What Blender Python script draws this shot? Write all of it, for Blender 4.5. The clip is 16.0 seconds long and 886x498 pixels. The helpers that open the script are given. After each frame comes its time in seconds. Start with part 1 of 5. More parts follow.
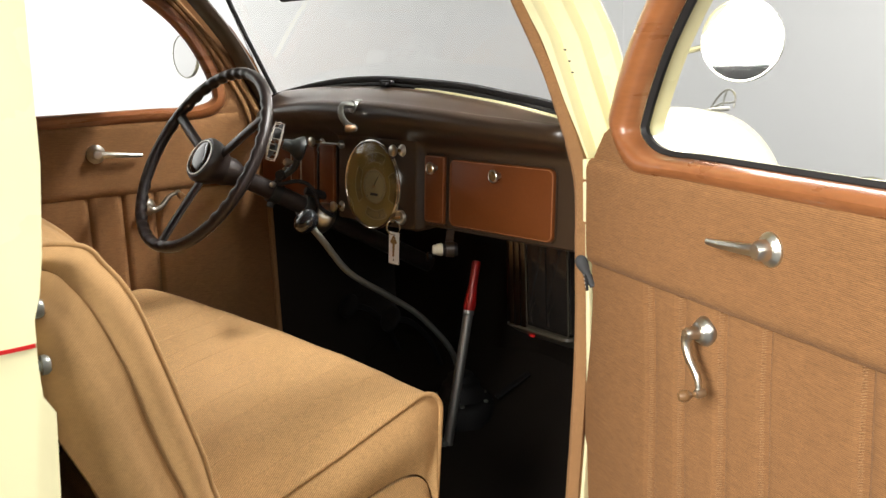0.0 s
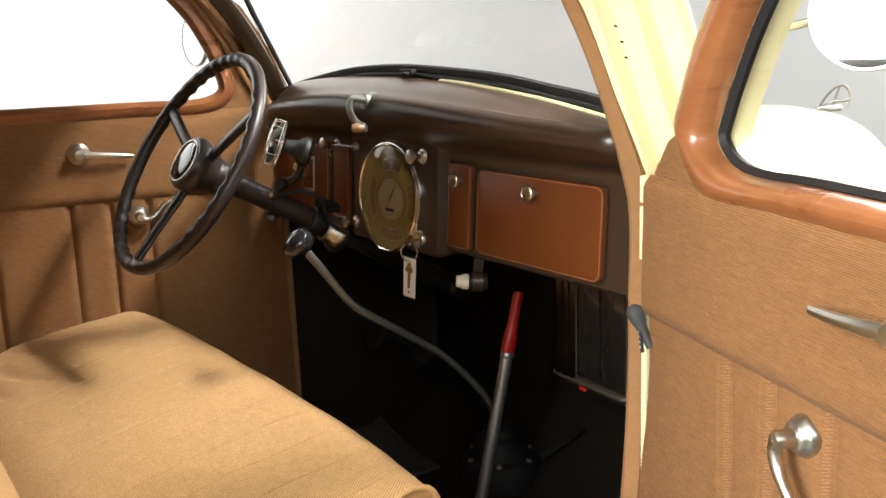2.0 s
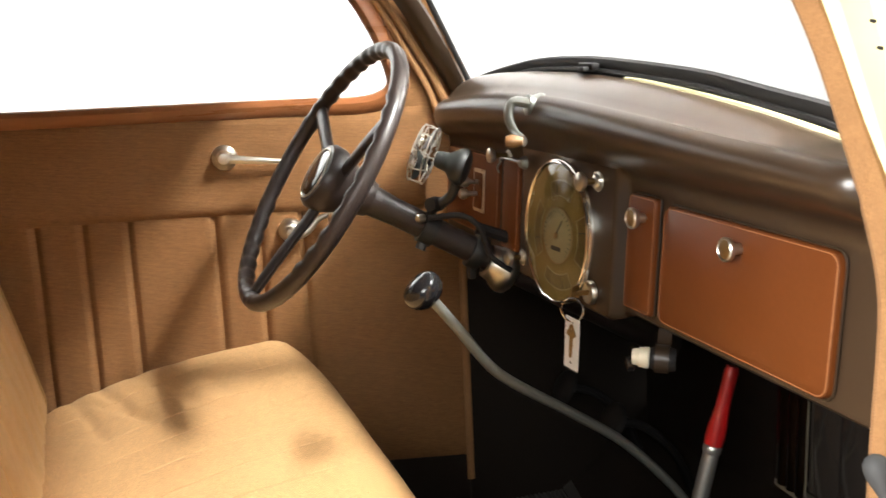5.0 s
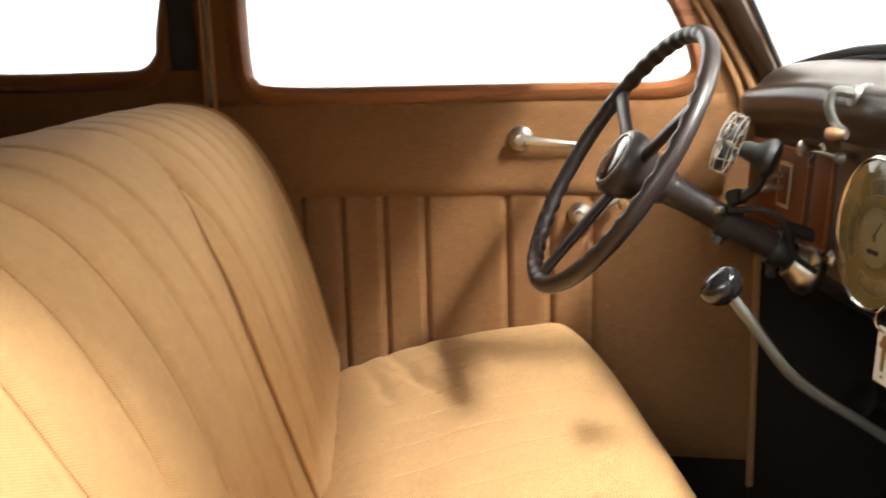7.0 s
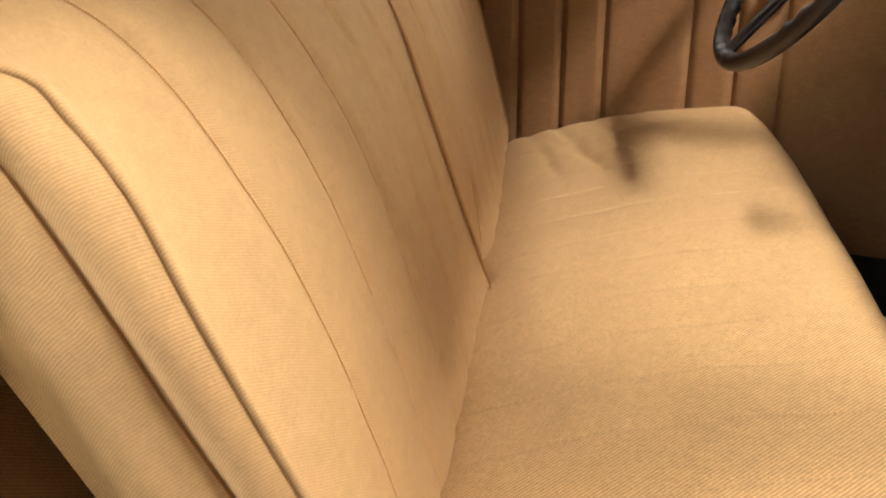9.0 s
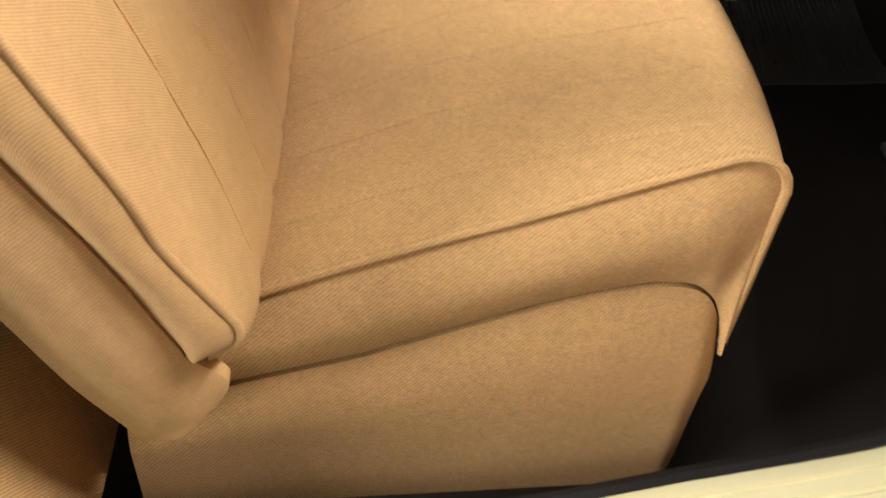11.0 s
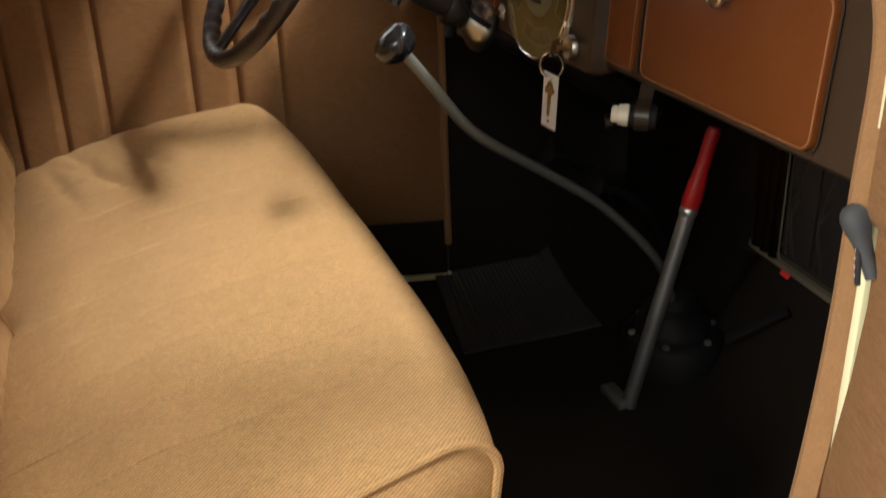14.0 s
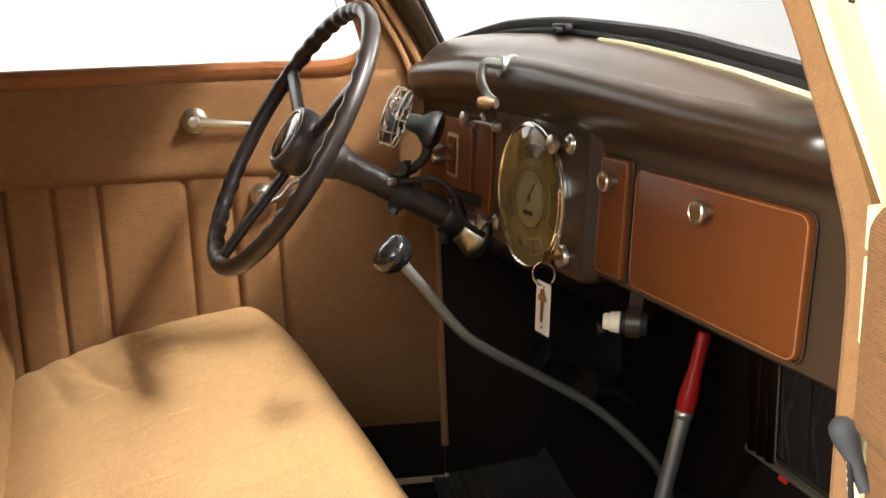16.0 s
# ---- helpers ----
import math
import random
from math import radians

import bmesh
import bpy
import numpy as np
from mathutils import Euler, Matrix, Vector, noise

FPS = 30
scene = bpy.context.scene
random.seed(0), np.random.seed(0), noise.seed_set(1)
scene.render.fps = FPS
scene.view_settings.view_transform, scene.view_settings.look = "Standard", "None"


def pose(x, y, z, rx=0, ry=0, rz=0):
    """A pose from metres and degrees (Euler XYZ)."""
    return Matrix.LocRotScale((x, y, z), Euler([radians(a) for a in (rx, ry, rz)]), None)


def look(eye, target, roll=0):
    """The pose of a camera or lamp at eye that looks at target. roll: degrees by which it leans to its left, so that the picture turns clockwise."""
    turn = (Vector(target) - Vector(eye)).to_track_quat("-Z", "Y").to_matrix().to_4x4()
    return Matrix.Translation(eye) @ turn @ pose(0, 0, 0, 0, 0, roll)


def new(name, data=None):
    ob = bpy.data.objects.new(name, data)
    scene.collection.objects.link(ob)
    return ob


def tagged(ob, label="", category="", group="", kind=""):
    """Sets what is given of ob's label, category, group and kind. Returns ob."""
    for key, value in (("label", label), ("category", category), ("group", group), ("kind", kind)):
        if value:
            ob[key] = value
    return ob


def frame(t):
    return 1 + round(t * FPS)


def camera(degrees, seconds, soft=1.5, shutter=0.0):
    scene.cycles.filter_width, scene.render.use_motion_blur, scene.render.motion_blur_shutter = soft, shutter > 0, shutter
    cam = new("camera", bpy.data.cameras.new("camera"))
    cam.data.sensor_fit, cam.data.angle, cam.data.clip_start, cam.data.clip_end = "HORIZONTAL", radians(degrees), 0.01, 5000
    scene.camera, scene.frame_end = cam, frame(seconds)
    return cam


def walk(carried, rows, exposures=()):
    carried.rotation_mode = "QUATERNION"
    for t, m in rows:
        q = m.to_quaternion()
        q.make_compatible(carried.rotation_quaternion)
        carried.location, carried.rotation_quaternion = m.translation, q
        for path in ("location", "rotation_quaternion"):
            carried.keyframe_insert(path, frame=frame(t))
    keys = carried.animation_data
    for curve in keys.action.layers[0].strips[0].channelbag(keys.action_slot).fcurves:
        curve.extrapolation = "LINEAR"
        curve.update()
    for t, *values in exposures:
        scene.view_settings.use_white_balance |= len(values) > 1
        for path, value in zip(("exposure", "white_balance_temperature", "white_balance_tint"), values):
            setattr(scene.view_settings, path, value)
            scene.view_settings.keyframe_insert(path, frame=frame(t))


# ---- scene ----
cam = camera(48.0, 16.0, shutter=0.5)
PATH = [
    (0, (1.73, -1.27, 0.905), (0.239, -0.002, 0.49), -2.2),
    (0.5, (1.676, -1.179, 0.895), (0.148, 0.043, 0.481), -2.2),
    (1, (1.618, -1.096, 0.887), (0.065, 0.092, 0.468), -2.2),
    (1.5, (1.551, -1.011, 0.881), (-0.014, 0.161, 0.46), -2.1),
    (2, (1.486, -0.918, 0.875), (-0.119, 0.2, 0.457), -2.0),
    (2.5, (1.43, -0.834, 0.869), (-0.221, 0.217, 0.458), -1.9),
    (3, (1.373, -0.761, 0.863), (-0.32, 0.22, 0.45), -1.9),
    (3.2, (1.348, -0.731, 0.863), (-0.361, 0.219, 0.443), -2.0),
    (5.3, (1.188, -0.562, 0.863), (-0.689, -0.007, 0.453), -2.0),
    (5.5, (1.183, -0.559, 0.859), (-0.71, -0.055, 0.455), -1.8),
    (6, (1.185, -0.577, 0.858), (-0.736, -0.185, 0.465), -1.5),
    (6.5, (1.185, -0.586, 0.86), (-0.76, -0.337, 0.468), -1.6),
    (7, (1.185, -0.597, 0.861), (-0.766, -0.502, 0.43), -1.5),
    (7.5, (1.179, -0.6, 0.851), (-0.754, -0.628, 0.339), -0.8),
    (8, (1.175, -0.603, 0.849), (-0.719, -0.716, 0.216), -0.8),
    (8.5, (1.174, -0.609, 0.836), (-0.681, -0.791, 0.11), -0.6),
    (9, (1.179, -0.605, 0.837), (-0.623, -0.838, 0.002), -0.8),
    (9.2, (1.176, -0.609, 0.824), (-0.608, -0.845, -0.049), -0.7),
    (11.3, (1.162, -0.601, 0.781), (-0.337, -0.452, -0.534), -0.0),
    (11.5, (1.167, -0.576, 0.78), (-0.339, -0.404, -0.525), -1.3),
    (12, (1.168, -0.568, 0.787), (-0.351, -0.247, -0.474), -1.5),
    (12.5, (1.17, -0.557, 0.798), (-0.38, -0.132, -0.392), -2.0),
    (13, (1.172, -0.553, 0.81), (-0.43, -0.054, -0.278), -2.0),
    (13.5, (1.173, -0.55, 0.819), (-0.486, 0.004, -0.152), -2.0),
    (14, (1.176, -0.55, 0.826), (-0.539, 0.047, -0.013), -1.8),
    (14.5, (1.182, -0.551, 0.834), (-0.581, 0.074, 0.124), -1.8),
    (15, (1.185, -0.551, 0.84), (-0.608, 0.087, 0.225), -1.8),
    (15.5, (1.19, -0.553, 0.847), (-0.624, 0.095, 0.308), -1.8),
    (16, (1.192, -0.554, 0.85), (-0.636, 0.102, 0.373), -1.8),
]
EXPOSURE = [(0.0, -0.92), (1.5, -0.78), (3.0, -0.58), (5.5, 0.0), (7.5, -0.25), (8.5, -0.57), (9.0, -0.6), (11.5, -0.75), (12.5, -0.8), (14.0, -1.05), (15.0, -0.9), (16.0, -0.33)]
walk(cam, [(t, look(eye, target, roll)) for t, eye, target, roll in PATH], EXPOSURE)

# ---- world, light ----
world = bpy.data.worlds.new("studio_world")
world.use_nodes = True
world.node_tree.nodes["Background"].inputs[0].default_value = (0.9, 0.95, 1.0, 1)
world.node_tree.nodes["Background"].inputs[1].default_value = 0.06
scene.world = world


def area_lamp(name, eye, target, sx, sy, watts, colour=(1, 0.98, 0.94)):
    d = bpy.data.lights.new(name, "AREA")
    d.shape, d.size, d.size_y, d.energy, d.color = "RECTANGLE", sx, sy, watts, colour
    ob = new(name, d)
    ob.matrix_world = look(eye, target)
    return ob


SOFTBOX = (1.45, -3.9, 1.95)
area_lamp("studio_key_lamp", (1.05, 1.03, 2.65), (0.95, -0.4, 0.45), 0.8, 0.20, 235)
area_lamp("studio_right_lamp", (3.3, -1.75, 2.0), (0.0, 0.0, 0.3), 1.6, 1.2, 54)
area_lamp("studio_front_lamp", (-0.6, 3.3, 2.08), (0.1, -0.8, 0.5), 1.6, 0.9, 122)
area_lamp("studio_wall_lamp", (1.8, 4.6, 3.3), (1.8, 7.0, 0.9), 3.5, 0.6, 620)
area_lamp("studio_side_lamp", SOFTBOX, (0.9, -0.2, 0.6), 2.2, 2.3, 790)
area_lamp("studio_left_lamp", (-3.4, -0.6, 3.0), (-4.6, -0.6, 0.6), 6.0, 1.2, 450)


# ---- materials ----
def material(name, colour, rough=0.5, metal=0.0, var=0.12, scale=8.0, fine=120.0, bump=0.05, coat=0.0, dirt=None):
    m = bpy.data.materials.new(name)
    m.use_nodes = True
    nt = m.node_tree
    b = nt.nodes["Principled BSDF"]
    tc = nt.nodes.new("ShaderNodeTexCoord")
    n1 = nt.nodes.new("ShaderNodeTexNoise")
    n2 = nt.nodes.new("ShaderNodeTexNoise")
    n1.inputs["Scale"].default_value, n2.inputs["Scale"].default_value = scale, fine
    n1.inputs["Detail"].default_value, n2.inputs["Detail"].default_value = 5, 4
    for n in (n1, n2):
        nt.links.new(tc.outputs["Object"], n.inputs["Vector"])
    mix = nt.nodes.new("ShaderNodeMix")
    mix.data_type = "RGBA"
    mix.inputs[6].default_value = (*[c * (1 - var) for c in colour], 1)
    mix.inputs[7].default_value = (*[min(1, c * (1 + var)) for c in (dirt or colour)], 1)
    add = nt.nodes.new("ShaderNodeMath")
    add.operation = "MULTIPLY_ADD"
    add.inputs[1].default_value, add.inputs[2].default_value = 0.4, 0.0
    nt.links.new(n2.outputs["Fac"], add.inputs[0])
    add2 = nt.nodes.new("ShaderNodeMath")
    add2.operation = "MULTIPLY_ADD"
    add2.inputs[1].default_value = 0.6
    nt.links.new(n1.outputs["Fac"], add2.inputs[0])
    nt.links.new(add.outputs[0], add2.inputs[2])
    nt.links.new(add2.outputs[0], mix.inputs[0])
    nt.links.new(mix.outputs[2], b.inputs["Base Color"])
    rr = nt.nodes.new("ShaderNodeMapRange")
    rr.inputs[3].default_value, rr.inputs[4].default_value = max(0.02, rough - 0.1), min(1, rough + 0.1)
    nt.links.new(n1.outputs["Fac"], rr.inputs[0])
    nt.links.new(rr.outputs[0], b.inputs["Roughness"])
    b.inputs["Metallic"].default_value = metal
    b.inputs["Coat Weight"].default_value = coat
    if bump:
        bp = nt.nodes.new("ShaderNodeBump")
        bp.inputs["Strength"].default_value, bp.inputs["Distance"].default_value = bump, 0.002
        nt.links.new(n2.outputs["Fac"], bp.inputs["Height"])
        nt.links.new(bp.outputs[0], b.inputs["Normal"])
    return m


def cloth(name, colour, axis=(1.0, 1.0, -1.0), pitch=350.0, low=0.70, high=1.28, streak=(1.0, 1.0, 1.0), wander=1.4, bump=0.5, fleck=520.0, var=0.15):
    """Twill cloth: fine diagonal ribs, flecks of a lighter thread and soft wear."""
    m = material(name, colour, rough=0.85, var=var, scale=7, fine=95, bump=0.0)
    nt = m.node_tree
    b = nt.nodes["Principled BSDF"]
    tc = next(n for n in nt.nodes if n.type == "TEX_COORD")
    mp = nt.nodes.new("ShaderNodeMapping")
    mp.inputs["Scale"].default_value = axis
    nt.links.new(tc.outputs["Object"], mp.inputs["Vector"])
    wv = nt.nodes.new("ShaderNodeTexWave")
    wv.wave_type, wv.bands_direction = "BANDS", "DIAGONAL"
    wv.inputs["Scale"].default_value, wv.inputs["Distortion"].default_value = pitch / 2.6, wander
    wv.inputs["Detail"].default_value, wv.inputs["Detail Scale"].default_value = 2, 3
    nt.links.new(mp.outputs[0], wv.inputs["Vector"])
    sp = nt.nodes.new("ShaderNodeTexNoise")
    sp.inputs["Scale"].default_value, sp.inputs["Detail"].default_value = fleck, 3
    ms = nt.nodes.new("ShaderNodeMapping")
    ms.inputs["Scale"].default_value = streak
    nt.links.new(tc.outputs["Object"], ms.inputs["Vector"])
    nt.links.new(ms.outputs[0], sp.inputs["Vector"])
    worn = nt.nodes.new("ShaderNodeTexNoise")
    worn.inputs["Scale"].default_value, worn.inputs["Detail"].default_value = 60, 5
    nt.links.new(tc.outputs["Object"], worn.inputs["Vector"])
    wr = nt.nodes.new("ShaderNodeMapRange")
    wr.inputs[1].default_value, wr.inputs[2].default_value = 0.3, 0.7
    wr.inputs[3].default_value, wr.inputs[4].default_value = 0.955, 1.045
    nt.links.new(worn.outputs["Fac"], wr.inputs[0])
    wm = nt.nodes.new("ShaderNodeMix")
    wm.data_type, wm.blend_type = "RGBA", "MULTIPLY"
    wm.inputs[0].default_value = 1.0
    nt.links.new(b.inputs["Base Color"].links[0].from_socket, wm.inputs[6])
    nt.links.new(wr.outputs[0], wm.inputs[7])
    old = wm.outputs[2]
    mx = nt.nodes.new("ShaderNodeMix")
    mx.data_type, mx.blend_type = "RGBA", "MULTIPLY"
    ramp = nt.nodes.new("ShaderNodeMapRange")
    ramp.inputs[1].default_value, ramp.inputs[2].default_value = 0.20, 0.70
    ramp.inputs[3].default_value, ramp.inputs[4].default_value = low, high
    wmix = nt.nodes.new("ShaderNodeMath")
    wmix.operation = "MULTIPLY"
    wmix.inputs[1].default_value = 0.75
    nt.links.new(wv.outputs["Fac"], wmix.inputs[0])
    av = nt.nodes.new("ShaderNodeMath")
    av.operation = "ADD"
    nt.links.new(wmix.outputs[0], av.inputs[0])
    nt.links.new(sp.outputs["Fac"], av.inputs[1])
    hf = nt.nodes.new("ShaderNodeMath")
    hf.operation = "MULTIPLY"
    hf.inputs[1].default_value = 0.5
    nt.links.new(av.outputs[0], hf.inputs[0])
    nt.links.new(hf.outputs[0], ramp.inputs[0])
    mx.inputs[0].default_value = 1.0
    nt.links.new(old, mx.inputs[6])
    nt.links.new(ramp.outputs[0], mx.inputs[7])
    nt.links.new(mx.outputs[2], b.inputs["Base Color"])
    bp = nt.nodes.new("ShaderNodeBump")
    bp.inputs["Strength"].default_value, bp.inputs["Distance"].default_value = bump, 0.0012
    nt.links.new(hf.outputs[0], bp.inputs["Height"])
    nt.links.new(bp.outputs[0], b.inputs["Normal"])
    b.inputs["Sheen Weight"].default_value = 0.03
    b.inputs["Specular IOR Level"].default_value = 0.2
    b.inputs["Sheen Roughness"].default_value = 0.5
    return m


def grain(name, dark, light, rough=0.3):
    """Painted wood grain on metal: streaks along the object's long way."""
    m = material(name, dark, rough=rough, var=0.25, scale=14, fine=60, bump=0.03, coat=0.3, dirt=light)
    nt = m.node_tree
    tc = next(n for n in nt.nodes if n.type == "TEX_COORD")
    mp = nt.nodes.new("ShaderNodeMapping")
    mp.inputs["Scale"].default_value = (1.0, 0.25, 3.0)
    nt.links.new(tc.outputs["Object"], mp.inputs["Vector"])
    for n in nt.nodes:
        if n.type == "TEX_NOISE":
            nt.links.new(mp.outputs[0], n.inputs["Vector"])
    return m


TAN = (0.465, 0.277, 0.119)
M_SEAT = cloth("tan_twill", TAN, low=0.66, high=1.33, streak=(0.8, 0.35, 0.8))
M_BACK = cloth("tan_twill_smooth", TAN, pitch=520, low=0.84, high=1.15, streak=(0.8, 0.35, 0.8), bump=0.22)
M_DOOR = cloth("tan_door_cloth", (0.191, 0.093, 0.036), axis=(0.06, 0.06, 1.4), pitch=500, low=0.70, high=1.34, streak=(0.45, 0.45, 1.6), wander=3.0, fleck=460.0, var=0.08)
M_PIPE = cloth("tan_piping", (0.30, 0.158, 0.068), pitch=600)
M_THREAD = material("pale_thread", (0.42, 0.255, 0.110), rough=0.85, var=0.2, scale=60, fine=300, bump=0.0)
M_RUST = cloth("rust_thread", (0.52, 0.29, 0.115), pitch=600)
# darker cloth colour that paints the shade in the backrest fold
M_LAP_SHADE = cloth("lap_shade_brown", (0.40, 0.215, 0.085), pitch=600)
M_STITCH = material("pale_door_thread", (0.255, 0.135, 0.055), rough=0.85, var=0.2, scale=60, fine=300, bump=0.0)
M_WOOD = grain("brown_moulding", (0.165, 0.056, 0.020), (0.27, 0.102, 0.036))
M_DASH = material("dark_brown_enamel", (0.036, 0.0215, 0.0120), rough=0.34, var=0.14, scale=6, fine=90, bump=0.02, coat=0.12)
M_PANEL = material("russet_panel", (0.118, 0.0325, 0.0070), rough=0.36, var=0.22, scale=9, fine=150, bump=0.03, coat=0.0)
M_PANEL.node_tree.nodes["Principled BSDF"].inputs["Specular IOR Level"].default_value = 0.25
M_WORN = material("worn_russet", (0.30, 0.125, 0.050), rough=0.4, var=0.45, scale=30, fine=150, bump=0.02)
M_DASH.node_tree.nodes["Principled BSDF"].inputs["Coat Roughness"].default_value = 0.28
M_CREAM = material("cream_enamel", (0.80, 0.75, 0.46), rough=0.25, var=0.03, scale=3, fine=60, bump=0.01, coat=0.5)
M_CHROME = material("worn_chrome", (0.62, 0.60, 0.53), rough=0.31, metal=1.0, var=0.12, scale=30, fine=300, bump=0.02)
M_BRIGHT = material("bright_chrome", (0.78, 0.76, 0.70), rough=0.14, metal=1.0, var=0.06, scale=30, fine=300, bump=0.01)
M_ALU = material("dull_bright_steel", (0.55, 0.55, 0.53), rough=0.36, metal=0.9, var=0.12, scale=25, fine=260, bump=0.03)
M_GLOSS = material("glossy_dark_enamel", (0.016, 0.013, 0.011), rough=0.14, var=0.2, scale=12, fine=90, bump=0.01, coat=0.5)
M_STEEL = material("grey_painted_steel", (0.25, 0.26, 0.235), rough=0.34, metal=0.6, var=0.15, scale=20, fine=200, bump=0.03)
M_BLACK = material("black_rubber", (0.013, 0.012, 0.012), rough=0.6, var=0.25, scale=12, fine=200, bump=0.08)
M_MAT = material("black_floor_mat", (0.015, 0.011, 0.008), rough=0.9, var=0.3, scale=10, fine=300, bump=0.2)
M_BLACK.node_tree.nodes["Principled BSDF"].inputs["Specular IOR Level"].default_value = 0.25
M_MAT.node_tree.nodes["Principled BSDF"].inputs["Specular IOR Level"].default_value = 0.2
M_BAKELITE = material("black_bakelite", (0.012, 0.012, 0.013), rough=0.12, var=0.2, coat=0.6, bump=0.0)
M_WHEEL = material("dark_brown_wheel_rim", (0.022, 0.016, 0.014), rough=0.36, var=0.2, scale=20, fine=160, bump=0.03)
M_DARKCHROME = material("dark_polished_metal", (0.10, 0.092, 0.082), rough=0.16, metal=1.0, var=0.25, scale=18, fine=140, bump=0.02)
M_RED = material("red_grip", (0.42, 0.012, 0.012), rough=0.3, var=0.12, scale=20, bump=0.02, coat=0.3)
M_WHITE = material("white_card", (0.82, 0.82, 0.80), rough=0.6, var=0.03, bump=0.0)
M_IVORY = material("ivory_plastic", (0.80, 0.74, 0.58), rough=0.35, var=0.05, bump=0.0)
M_BRASS = material("aged_brass", (0.33, 0.22, 0.10), rough=0.35, metal=1.0, var=0.2, scale=40, bump=0.03)
M_DIAL = material("ochre_dial", (0.225, 0.152, 0.034), rough=0.35, var=0.12, scale=16, fine=120, bump=0.01)
M_DIALLIGHT = material("pale_dial", (0.33, 0.27, 0.125), rough=0.5, var=0.10, scale=20, bump=0.0)
M_DIALDARK = material("brown_gauge_face", (0.165, 0.110, 0.026), rough=0.4, var=0.2, scale=30, fine=160, bump=0.0)
M_INK = material("black_ink", (0.02, 0.018, 0.012), rough=0.5, bump=0.0)
M_OLIVE = material("dark_green_paint", (0.011, 0.013, 0.012), rough=0.45, var=0.2, scale=20, fine=150, bump=0.04)
M_KNOB = material("amber_marble", (0.17, 0.090, 0.036), rough=0.3, var=0.35, scale=90, fine=250, bump=0.02)
M_WALL = material("white_studio_wall", (0.80, 0.81, 0.81), rough=0.9, var=0.015, scale=0.6, fine=8, bump=0.0)
M_FLOOR = material("dark_studio_floor", (0.05, 0.05, 0.05), rough=0.6, var=0.2, scale=1.5, fine=30, bump=0.02)
M_RIBMAT = material("grey_black_ribbed_rubber", (0.045, 0.042, 0.038), rough=0.7, var=0.25, scale=14, fine=160, bump=0.06)
M_TRAY = material("dull_olive_enamel", (0.060, 0.050, 0.034), rough=0.45, var=0.2, scale=16, fine=120, bump=0.03)
# grey for the unseen walls and ceiling, dark to keep bounce light low
M_DIM = material("grey_low_bounce", (0.2, 0.2, 0.2), rough=0.9, var=0.03, scale=0.6, fine=8, bump=0.0)
M_RUBBERGREY = material("grey_rubber", (0.040, 0.041, 0.042), rough=0.7, var=0.2, scale=30, bump=0.08)
M_REDPAINT = material("red_pinstripe", (0.55, 0.02, 0.02), rough=0.3, bump=0.0)


def glass(name, tint=(1, 1, 1)):
    m = bpy.data.materials.new(name)
    m.use_nodes = True
    b = m.node_tree.nodes["Principled BSDF"]
    b.inputs["Base Color"].default_value = (*tint, 1)
    b.inputs["Roughness"].default_value = 0.02
    b.inputs["Transmission Weight"].default_value = 1.0
    b.inputs["IOR"].default_value = 1.45
    return m


M_GLASS = glass("clear_glass")
M_MIRROR = material("mirror_silver", (0.9, 0.9, 0.9), rough=0.03, metal=1.0, var=0.01, bump=0.0)
M_MIRROR.node_tree.nodes["Principled BSDF"].inputs["Roughness"].links and M_MIRROR.node_tree.links.remove(
    M_MIRROR.node_tree.nodes["Principled BSDF"].inputs["Roughness"].links[0])
M_MIRROR.node_tree.nodes["Principled BSDF"].inputs["Roughness"].default_value = 0.02


# ---- mesh helpers ----
def finish(name, bm, mat, smooth=True, angle=40):
    bmesh.ops.remove_doubles(bm, verts=bm.verts, dist=1e-5)
    bmesh.ops.recalc_face_normals(bm, faces=bm.faces)
    if smooth:
        for f in bm.faces:
            f.smooth = True
        lim = radians(angle)
        for e in bm.edges:
            if len(e.link_faces) == 2 and e.calc_face_angle(0) > lim:
                e.smooth = False
    me = bpy.data.meshes.new(name)
    bm.to_mesh(me)
    bm.free()
    me.materials.append(mat)
    return me


def part(name, bm, mat, parent=None, label="", smooth=True, angle=40):
    ob = new(name, finish(name, bm, mat, smooth, angle))
    if parent is not None:
        ob.parent = parent
    if label:
        ob["label"] = label
    return ob


def thing(name, label, category, group="", kind=""):
    ob = new(name)
    ob.empty_display_size = 0.05
    return tagged(ob, label, category, group, kind)


def V(*a):
    return Vector(a)


def smooth_path(pts, n=8, closed=False):
    """Catmull-Rom through the points."""
    P = [Vector(p) for p in pts]
    out = []
    m = len(P)
    for i in range(m if closed else m - 1):
        a = P[(i - 1) % m] if closed or i else P[0] * 2 - P[1]
        b, c = P[i], P[(i + 1) % m]
        d = P[(i + 2) % m] if closed or i + 2 < m else c * 2 - b
        for k in range(n):
            t = k / n
            out.append(0.5 * (2 * b + (c - a) * t + (2 * a - 5 * b + 4 * c - d) * t * t + (3 * b - a - 3 * c + d) * t ** 3))
    if not closed:
        out.append(P[-1])
    return out


